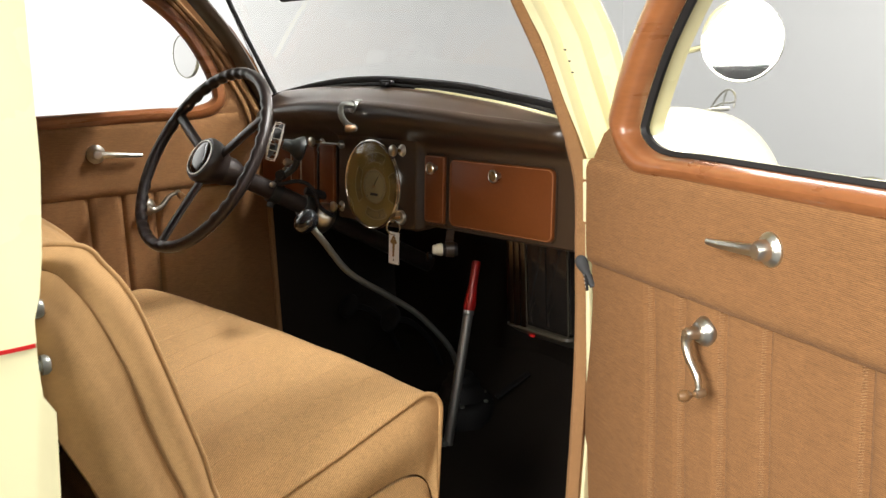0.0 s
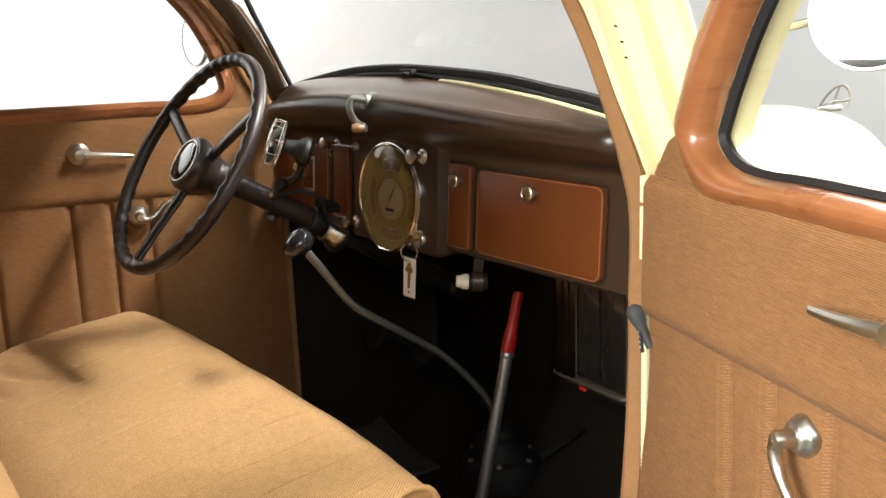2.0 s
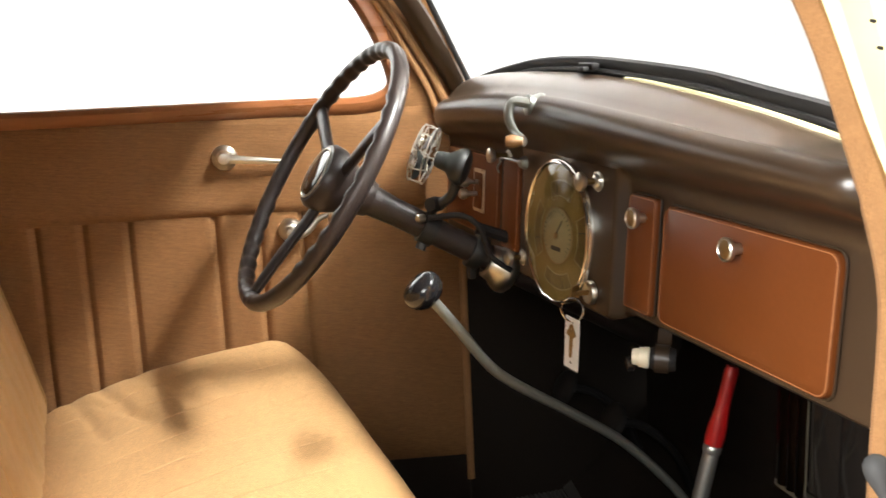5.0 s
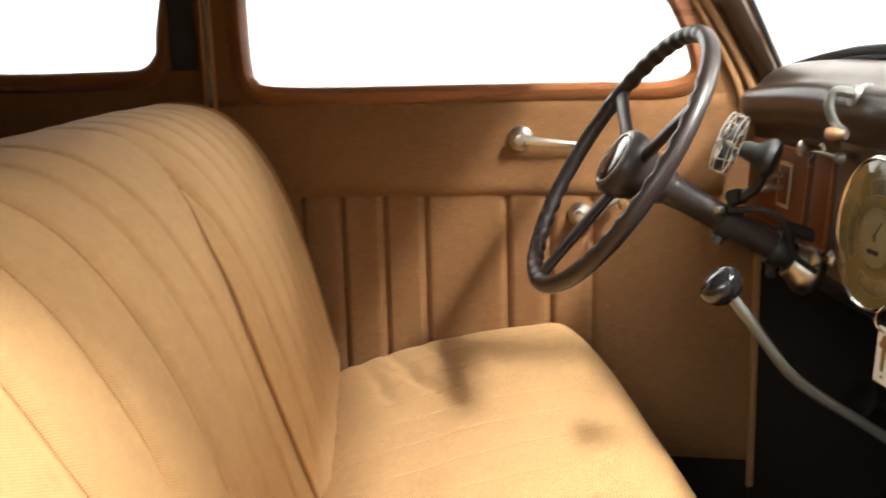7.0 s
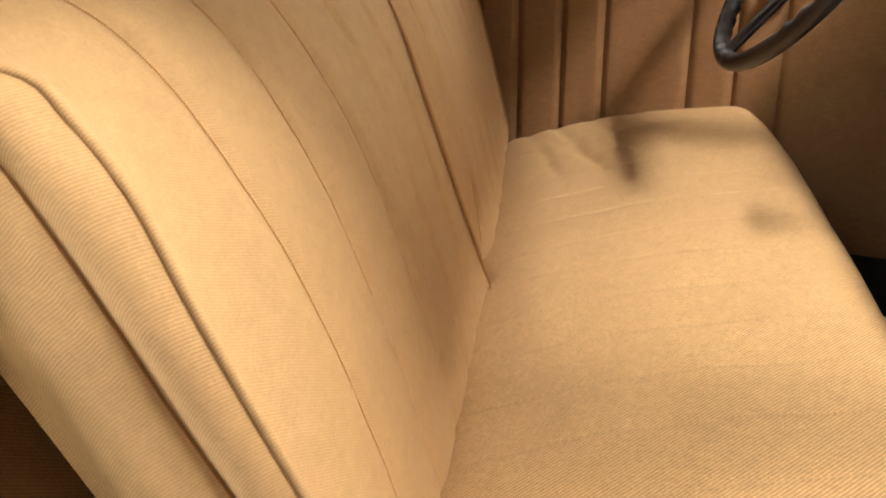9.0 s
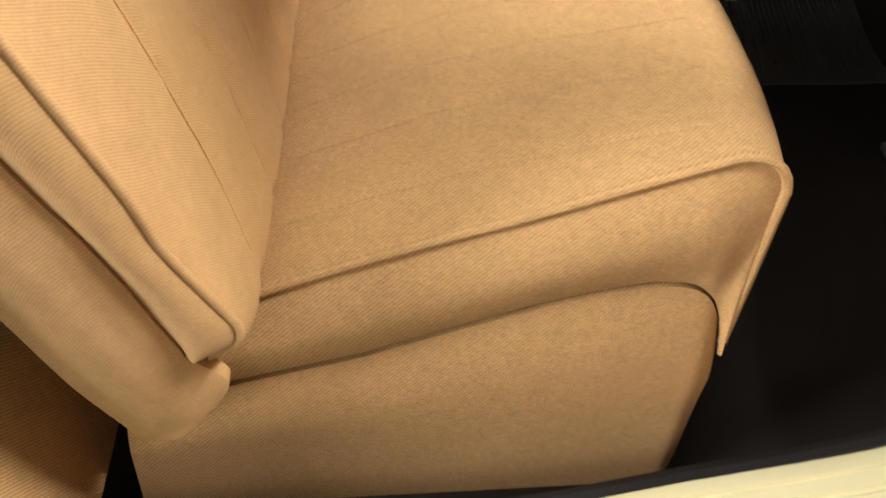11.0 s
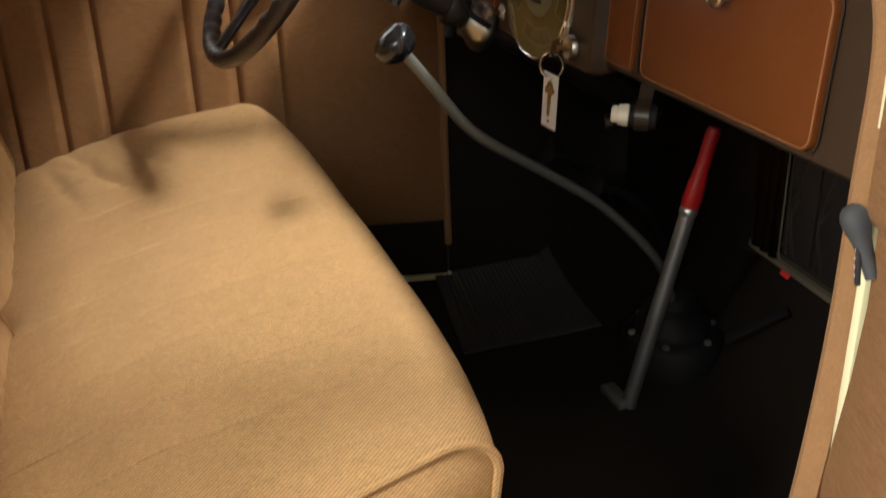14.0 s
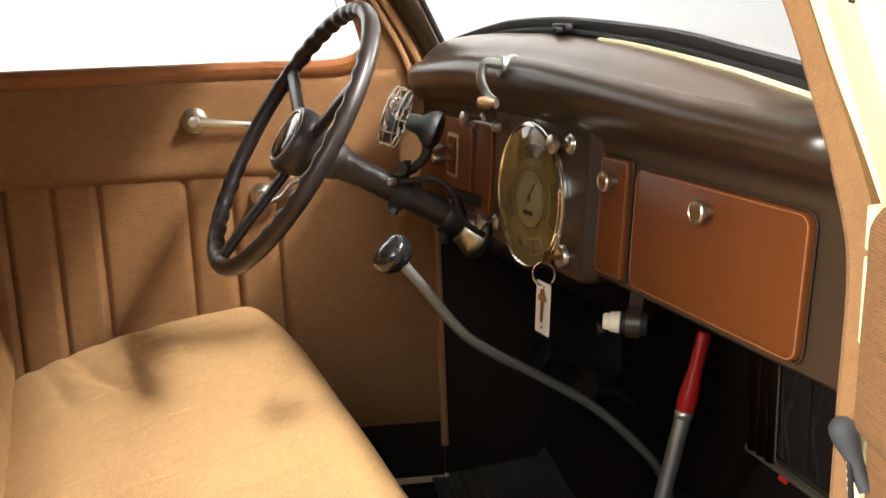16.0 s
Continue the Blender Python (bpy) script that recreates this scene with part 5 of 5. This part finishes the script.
def ignition():
    t = thing("ignition_lock", "chrome ignition lock with a brass key in it", "ignition lock")
    m = Matrix.Translation((0.122, -0.0125, 0.543)) @ LEAN @ FACE
    part("escutcheon", lathe([(0.0, 0.004), (0.008, 0.004), (0.0105, 0.006), (0.0135, 0.0065), (0.0150, 0.004), (0.0155, 0.0)], m, 28), M_CHROME, t)
    part("key", plate(rounded(0.018, 0.020, 0.008), m @ Matrix.Translation((0, 0, 0.022)) @ Matrix.Rotation(radians(-62), 4, "Y"), 0.0024, 0.0006), M_BRASS, t, "brass key")
    part("key_blade", box(0, 0, 0.010, 0.0022, 0.006, 0.022, 0.0005, m), M_BRASS, t)
    # ring, card tag and spare key hanging from it
    k = thing("key_tag", "white card key tag on a split ring with a brass key", "key tag")
    c = V(0.137, -0.046, 0.529)
    for o in (0.0, 0.0016):
        ring = [c + V(0.013 * math.cos(a) * 0.6 + o, 0.011 * math.cos(a) - o, 0.0150 * math.sin(a)) for a in spread(0, 2 * math.pi, 32)[:-1]]
        part("split_ring", tube(ring, 0.0010, 6, closed=True), M_BRIGHT, k, "bright split ring")
    tm = Matrix.Translation((0.138, -0.048, 0.486)) @ Matrix.Rotation(radians(6), 4, "Y") @ Matrix.Rotation(radians(12), 4, "Z") @ FACE
    part("card", holed(rounded(0.027, 0.068, 0.0012), [[(x + 0.0, y + 0.028) for x, y in circle(0.0022, 10)]], lambda u, v: (tm @ V(u, v, 0.0011), (tm.to_3x3() @ V(0, 0, 1))), 0.0011), M_WHITE, k)
    part("card_edge", box(0, -0.0345, 0.0004, 0.026, 0.0022, 0.0014, 0.0, tm), M_INK, k)
    part("hole", lathe([(0.0, 0.0), (0.0018, 0.0)], tm @ Matrix.Translation((0.0, -0.025, 0.0016)), 12), M_INK, k)
    # spare key: three-lobed bow with a hole, shank and bit
    bow = []
    for a in spread(0, 2 * math.pi, 36)[:-1]:
        r = 0.0070 + 0.0018 * math.cos(3 * (a - math.pi / 2))
        bow.append((r * math.cos(a), r * 1.1 * math.sin(a)))
    bm_m = tm @ Matrix.Translation((0.0005, 0.0165, 0.0016))
    up = bm_m.to_3x3() @ V(0, 0, 1)
    part("key_bow", holed(bow, [[(x, y + 0.0035) for x, y in circle(0.0018, 10)]], lambda u, v: (bm_m @ V(u, v, 0.0018), up), 0.0018), M_BRASS, k, "brass spare key")
    shank = [(-0.0026, 0.0), (-0.0026, -0.028), (-0.0006, -0.031), (0.0014, -0.029), (0.0014, -0.016), (0.0030, -0.014), (0.0018, -0.010), (0.0026, -0.006), (0.0026, 0.0)]
    sm = tm @ Matrix.Translation((0.0005, 0.012, 0.0016))
    part("key_shank", holed(shank, [], lambda u, v: (sm @ V(u, v, 0.0014), up), 0.0014), M_BRASS, k)


ignition()


def heater_switch():
    t = thing("under_dash_switch", "ivory knobbed switch on a dark bracket under the dashboard", "switch")
    d = V(-0.55, -0.82, 0.05).normalized()
    c = V(0.224, 0.010, 0.485)
    m = frame_at(c, d)
    part("body", lathe([(0.0, -0.030), (0.013, -0.030), (0.0145, -0.024), (0.0145, -0.006), (0.012, 0.0), (0.0, 0.0)], m, 22), M_BLACK, t)
    part("knob", lathe([(0.007, 0.0), (0.0125, 0.001), (0.0128, 0.006), (0.0118, 0.0085), (0.0122, 0.010), (0.0118, 0.0125), (0.0098, 0.013), (0.0098, 0.018), (0.0085, 0.0205), (0.005, 0.0205), (0.0042, 0.019), (0.0, 0.0185)], m, 24), M_IVORY, t, "ivory knob")
    strap = [m @ V(0.0160 * math.cos(radians(a)), 0.0160 * math.sin(radians(a)), -0.014) for a in spread(-60, 200, 18)] + [m @ V(-0.010, 0.030, -0.016), m @ V(-0.008, 0.052, -0.020)]
    part("bracket", sweep(bmesh.new(), strap, [(-0.001, -0.008), (0.001, -0.008), (0.001, 0.008), (-0.001, 0.008)], up=d), M_DASH, t)
    p = thing("pull_button", "small dark pull button under the dashboard", "control knob")
    part("button", lathe([(0.0, 0.0), (0.005, 0.0), (0.005, 0.012), (0.009, 0.015), (0.009, 0.022), (0.0, 0.024)], frame_at(V(0.195, 0.02, 0.470), (-0.3, -0.9, -0.1)), 16), M_BAKELITE, p)


heater_switch()


def fan():
    t = thing("column_fan", "dark green fan in a chrome wire cage on the column", "car fan")
    ax = V(-0.50, -0.80, 0.33).normalized()
    c = V(-0.155, -0.135, 0.698)
    m = frame_at(c, ax)
    r, d = 0.042, 0.019
    for z, rr in ((d * 0.5, r), (-d * 0.5, r), (d * 0.62, r * 0.62), (-d * 0.62, r * 0.60)):
        part("cage_ring", tube([m @ V(rr * math.cos(a), rr * math.sin(a), z) for a in spread(0, 2 * math.pi, 36)[:-1]], 0.0010, 6, closed=True), M_CHROME, t, "chrome wire ring")
    for i in range(10):
        a = 2 * math.pi * i / 10
        b = a + 0.24
        j = 0.16 if i % 2 else -0.20
        w = [(r * 0.20, a, d * 0.66), (r * 0.44, a, d * 0.66), (r * 0.50, a + j, d * 0.65), (r * 0.70, a + j, d * 0.63), (r * 0.76, b, d * 0.60), (r * 0.98, b, d * 0.52), (r * 1.03, b, 0), (r * 0.98, b, -d * 0.52), (r * 0.6, a - j, -d * 0.62), (r * 0.4, a, -d * 0.62)]
        part("cage_wire", tube([m @ V(q * math.cos(e), q * math.sin(e), z) for q, e, z in w], 0.0010, 6), M_CHROME, t)
    part("cage_badge", lathe([(0.0, d * 0.72), (0.009, d * 0.71), (0.011, d * 0.64), (0.0, d * 0.62)], m, 18), M_CHROME, t)
    for i in range(3):
        a = 2 * math.pi * i / 3
        part("blade", sheet(lambda u, v: (m @ V((0.010 + 0.030 * u) * math.cos(a + (v - 0.5) * 1.1), (0.010 + 0.030 * u) * math.sin(a + (v - 0.5) * 1.1), (v - 0.5) * 0.016), V(0, 0, 1)), spread(0, 1, 4), spread(0, 1, 4), 0.001), M_OLIVE, t)
    part("motor", lathe([(0.0, 0.018), (0.011, 0.018), (0.013, 0.026), (0.014, 0.036), (0.017, 0.040), (0.022, 0.045), (0.0265, 0.052), (0.0280, 0.058), (0.0262, 0.064), (0.018, 0.068), (0.0, 0.069)], frame_at(c, -ax), 26), M_OLIVE, t)
    q = c - ax * 0.05
    s = HUB + COL * 0.172
    part("stem", tube(smooth_path([q + V(0, 0, -0.020), q + V(-0.012, -0.006, -0.045), s + V(0.030, 0.0, 0.035), s + V(0.012, 0.0, 0.020)], 5), 0.0075, 10), M_OLIVE, t)
    part("knuckle", lathe([(0.0, -0.014), (0.010, -0.014), (0.012, 0.0), (0.010, 0.014), (0.0, 0.014)], frame_at(s + V(0.036, 0.0, 0.042), (0.6, -0.8, 0.1)), 14), M_BLACK, t)
    part("clamp", lathe([(0.0205, -0.011), (0.0255, -0.011), (0.0255, 0.011), (0.0205, 0.011)], frame_at(s, COL), 24), M_OLIVE, t)
    part("clamp_bolt", lathe([(0.0, 0.0), (0.0065, 0.0), (0.0065, 0.010), (0.004, 0.013), (0.0, 0.013)], frame_at(s + V(0.030, -0.018, 0.022), (0.55, -0.8, 0.1)), 14), M_CHROME, t, "bright clamp bolt")
    part("clamp_nut", lathe([(0.0, 0.0), (0.008, 0.0), (0.008, 0.012), (0.0, 0.012)], frame_at(s + V(0.0, -0.010, -0.020), (0.1, -0.45, -0.9)), 6), M_OLIVE, t)
    part("cable", tube(smooth_path([s + V(0.034, -0.010, 0.022), s + V(0.058, 0.03, 0.026), s + V(0.072, 0.055, 0.008), s + V(0.074, 0.07, -0.035), s + V(0.08, 0.10, -0.06)], 6), 0.0045, 8), M_BLACK, t, "black cable")


fan()


def heater():
    t = thing("cabin_heater", "glossy dark under-dash heater with fluted side and tapered chin", "car heater")
    m = Matrix.Translation((0.300, 0.278, 0.392)) @ Matrix.Rotation(radians(-4), 4, "Z")
    part("case", box(0, 0.004, 0, 0.20, 0.146, 0.215, 0.012, m, seg=3), M_GLOSS, t)
    # fluted polished strip on the near corner
    bm = bmesh.new()
    pts = []
    for i in range(37):
        q = i / 36
        pts.append(V(-0.1035 + 0.076 * q, -0.058 - 0.021 * min(1.0, q * 3) ** 0.5 - 0.004 * abs(math.sin(q * math.pi * 4)), 0))
    rows = [[bm.verts.new(m @ (p + V(0, 0, z))) for p in pts] for z in (-0.105, 0.105)]
    for i in range(36):
        bm.faces.new((rows[0][i], rows[0][i + 1], rows[1][i + 1], rows[1][i]))
    part("fluted_strip", bm, M_DARKCHROME, t, "dark polished fluted strip")
    for x, w in ((0.004, 0.056), (0.066, 0.060)):
        part("flap", box(0, 0, 0, w, 0.006, 0.19, 0.002, m @ Matrix.Translation((x, -0.073, 0.002))), M_GLOSS, t, "glossy dark flap")
    loop = [m @ V(0.038 + x, -0.0775, 0.001 + z) for x, z in rounded(0.128, 0.206, 0.008)]
    part("bezel", tube(loop, 0.0013, 6, closed=True), M_TRAY, t, "thin metal bezel")
    # chin, narrowing downwards
    bm = bmesh.new()
    rings = []
    for z, w, dpt, off in ((-0.105, 0.204, 0.156, 0.0), (-0.112, 0.206, 0.158, 0.0), (-0.128, 0.176, 0.138, 0.010), (-0.145, 0.130, 0.104, 0.024), (-0.157, 0.08, 0.07, 0.036)):
        rings.append([bm.verts.new(m @ V(x, y + off, z)) for x, y in rounded(w, dpt, 0.02, 4)])
    for a, b in zip(rings, rings[1:]):
        for i in range(len(a)):
            bm.faces.new((a[i], a[(i + 1) % len(a)], b[(i + 1) % len(b)], b[i]))
    bm.faces.new(rings[0])
    bm.faces.new(rings[-1][::-1])
    part("chin", bm, M_TRAY, t, "dull olive lower chin")
    part("badge", box(0, 0, 0, 0.018, 0.004, 0.010, 0.002, m @ Matrix.Translation((-0.022, -0.066, -0.124)) @ Matrix.Rotation(radians(-35), 4, "X")), M_RED, t, "red badge")


heater()


def pedals():
    for x, y, z in ((-0.393, 0.200, 0.214), (-0.212, 0.200, 0.213)):
        t = thing("pedal", "round black rubber pedal pad on a steel arm", "pedal", "pedals")
        part("pad", lathe([(0.0, 0.012), (0.026, 0.011), (0.032, 0.007), (0.034, 0.0), (0.0, -0.002)], frame_at(V(x, y, z), (0, -0.85, 0.5)), 24), M_BLACK, t)
        part("arm", tube(smooth_path([V(x, y + 0.005, z), V(x, y + 0.06, z - 0.02), V(x, y + 0.12, z - 0.08), V(x, y + 0.16, z - 0.16)], 5), 0.008, 8), M_BLACK, t)
    t = thing("accelerator_pedal", "flat steel accelerator pedal on the toe board", "pedal")
    part("plate", box(0, 0, 0, 0.018, 0.10, 0.006, 0.002, Matrix.Translation((0.105, 0.315, 0.085)) @ Matrix.Rotation(radians(30), 4, "X") @ Matrix.Rotation(radians(-18), 4, "Z")), M_BLACK, t)


pedals()


def round_mirror(name, c, facing, r, arm, label):
    t = thing(name, label, "mirror")
    m = frame_at(c, facing)
    part("rim", lathe([(r * 0.955, 0.004), (r, 0.004), (r * 1.02, 0.0), (r, -0.006), (r * 0.7, -0.016), (0.0, -0.02)], m, 48), M_CHROME, t, "chrome rim")
    part("mirror_glass", lathe([(0.0, 0.003), (r * 0.965, 0.003)], m, 48), M_MIRROR, t, "mirror glass")
    part("arm", tube(smooth_path([c - Vector(facing).normalized() * 0.014, *arm], 5), 0.0045, 8), M_CHROME, t)


round_mirror("door_mirror", V(0.912, 0.0, 0.886), (0.30, -0.95, 0.02), 0.0585, [V(0.86, 0.010, 0.880), V(0.80, 0.0, 0.868), V(0.73, 0.01, 0.85), V(0.69, 0.02, 0.835)], "round chrome door mirror on a thin arm")
round_mirror("door_mirror", V(-0.70, -0.055, 0.884), (0.10, -0.99, 0.0), 0.056, [V(-0.66, 0.0, 0.86), V(-0.60, 0.05, 0.82)], "round door mirror with a thin chrome rim")


def rear_view_mirror():
    t = thing("rear_view_mirror", "small black rear view mirror above the windscreen", "mirror")
    m = Matrix.Translation((0.03, -0.16, 1.012)) @ Matrix.Rotation(radians(-8), 4, "X")
    part("case", box(0, 0, 0, 0.15, 0.014, 0.05, 0.006, m, seg=3), M_BLACK, t)
    part("mirror_glass", box(0, -0.0075, 0, 0.138, 0.002, 0.042, 0.0, m), M_MIRROR, t)
    part("stalk", tube([m @ V(0, 0.005, 0), V(0.03, -0.13, 1.10), V(0.03, -0.18, 1.20)], 0.005, 8), M_CHROME, t)


rear_view_mirror()


def bonnet_fittings():
    t = thing("bonnet_ornament", "chrome wire bonnet ornament on the nose of the bonnet", "ornament")
    b = V(0.045, 1.24, 0.672)
    part("base", box(0, 0, 0, 0.02, 0.10, 0.014, 0.005, Matrix.Translation(b + V(0, -0.01, 0))), M_CHROME, t)
    part("loop", tube(smooth_path([b + V(0, -0.05, 0.0), b + V(0, -0.02, 0.028), b + V(0, 0.02, 0.050), b + V(0.004, 0.05, 0.052), b + V(0.006, 0.07, 0.03), b + V(0.006, 0.06, 0.0)], 6), 0.003, 6), M_CHROME, t)
    part("loop", tube(smooth_path([b + V(0, -0.05, 0.0), b + V(0.004, 0.0, 0.016), b + V(0.006, 0.05, 0.016), b + V(0.006, 0.07, 0.02)], 6), 0.003, 6), M_CHROME, t)
    part("loop", tube(smooth_path([b + V(0, 0.012, 0.0), b + V(0, 0.022, 0.03), b + V(0, 0.034, 0.05)], 6), 0.0025, 6), M_CHROME, t)
    h = thing("headlamp", "cream painted headlamp shell beside the bonnet", "headlamp")
    part("shell", lathe([(0.0, -0.17), (0.04, -0.165), (0.085, -0.12), (0.105, -0.05), (0.108, 0.0)], frame_at(V(0.42, 1.42, 0.37), (0, 1, 0)), 28), M_CREAM, h)
    part("rim", lathe([(0.108, 0.0), (0.113, 0.004), (0.108, 0.012), (0.095, 0.013)], frame_at(V(0.42, 1.42, 0.37), (0, 1, 0)), 28), M_CHROME, h)
    part("lens", lathe([(0.098, 0.010), (0.06, 0.024), (0.0, 0.03)], frame_at(V(0.42, 1.42, 0.37), (0, 1, 0)), 28), M_GLASS, h)
    part("stem", tube([V(0.42, 1.42, 0.28), V(0.38, 1.40, 0.15), V(0.30, 1.38, 0.10)], 0.02, 10), M_CREAM, h)


bonnet_fittings()


def post_fittings():
    for z in (0.653, 0.593):
        t = thing("striker_bolt", "worn steel striker bolt on the door post", "bolt", "striker bolts on the door post")
        m = frame_at(V(0.718, -0.962, z), (0.15, 1, 0))
        part("shank", lathe([(0.006, -0.012), (0.006, 0.012)], m, 14), M_STEEL, t)
        part("head", lathe([(0.0, 0.016), (0.008, 0.0155), (0.0105, 0.012), (0.0105, 0.007), (0.006, 0.006)], m, 20), M_STEEL, t)
    s = thing("pinstripe", "thin red painted pinstripe on the cream body", "stripe")
    part("stripe", box(0.7365, -1.002, 0.620, 0.002, 0.076, 0.004), M_REDPAINT, s)


post_fittings()


# ---- dial details ----
def dial_details():
    m = GAUGE_M @ Matrix.Translation((0, 0, -0.0045))

    def disc(rx, ry, cx, cy, h, mat, name, label=""):
        return part(name, lathe([(0.0, h), (0.96, h), (1.0, h - 0.0006), (1.0, h - 0.0016)], m @ Matrix.Translation((cx, cy, 0)), 40, sx=rx, sy=ry), mat, GAUGE, label)
    cx, cy, r = 0.016, -0.001, 0.0375
    disc(r, r * 0.96, cx, cy, 0.006, M_DIALLIGHT, "speedometer", "pale round speedometer face")
    ring = [m @ V(cx + r * math.cos(a), cy + r * 0.96 * math.sin(a), 0.006) for a in spread(0, 2 * math.pi, 40)[:-1]]
    part("speedometer_ring", tube(ring, 0.0010, 6, closed=True), M_BRASS, GAUGE)
    # four small gauges round it: sunk kidney-shaped windows with a pale edge
    for mid, r0, r1, half in ((180, 0.047, 0.067, 34), (0, 0.047, 0.067, 30), (270, 0.050, 0.070, 30), (90, 0.050, 0.070, 26)):
        q = [radians(mid + d) for d in spread(-half, half, 10)]
        loop = [V(cx + r0 * math.cos(a), cy + r0 * math.sin(a), 0) for a in q] + [V(cx + r1 * math.cos(a), cy + r1 * math.sin(a), 0) for a in reversed(q)]
        part("gauge_edge", tube([m @ (p + V(0, 0, 0.0034)) for p in loop], 0.0008, 5, closed=True), M_DIALLIGHT, GAUGE, "thin pale edge")
        bm = bmesh.new()
        bm.faces.new([bm.verts.new(m @ (p + V(0, 0, 0.0027))) for p in loop])
        part("small_gauge", bm, M_DIALDARK, GAUGE, "small brown gauge face")
        a = radians(mid + 12)
        part("gauge_needle", tube([m @ V(cx + k * math.cos(a), cy + k * math.sin(a), 0.0036) for k in (r0 + 0.002, r1 - 0.003)], 0.0006, 4), M_INK, GAUGE)
        for d in (-0.7, -0.35, 0.0, 0.35, 0.7):
            b = radians(mid + half * d)
            part("gauge_mark", tube([m @ V(cx + k * math.cos(b), cy + k * math.sin(b), 0.0032) for k in (r1 - 0.006, r1 - 0.002)], 0.0005, 4), M_INK, GAUGE)
    part("needle", box(0, 0.010, 0, 0.0018, 0.030, 0.0008, 0.0, m @ Matrix.Translation((cx, cy, 0.0085)) @ Matrix.Rotation(radians(-34), 4, "Z")), M_INK, GAUGE, "black needle")
    part("needle_cap", lathe([(0.0, 0.0105), (0.004, 0.010), (0.0045, 0.007)], m @ Matrix.Translation((cx, cy, 0)), 16), M_BRASS, GAUGE)
    part("odometer", box(cx, cy - 0.017, 0.0068, 0.024, 0.0055, 0.001, 0.0, m), M_INK, GAUGE, "black odometer window")
    for i in range(25):
        a = radians(225 - 270 * i / 24)
        r0, r1 = 0.80, 0.92 if i % 4 else 0.96
        q = [m @ V(cx + r * k * math.cos(a), cy + r * 0.96 * k * math.sin(a), 0.0068) for k in (r0, r1)]
        part("tick", tube(q, 0.0005, 4), M_INK, GAUGE)
    g = part("dial_glass", lathe([(1.0, 0.006), (0.9, 0.0095), (0.75, 0.0135), (0.55, 0.0172), (0.3, 0.0196), (0.0, 0.0205)], GAUGE_M, 48, sx=GA - 0.001, sy=GB - 0.001), M_GLASS, GAUGE, "domed clear glass")
    g.visible_shadow = False


dial_details()
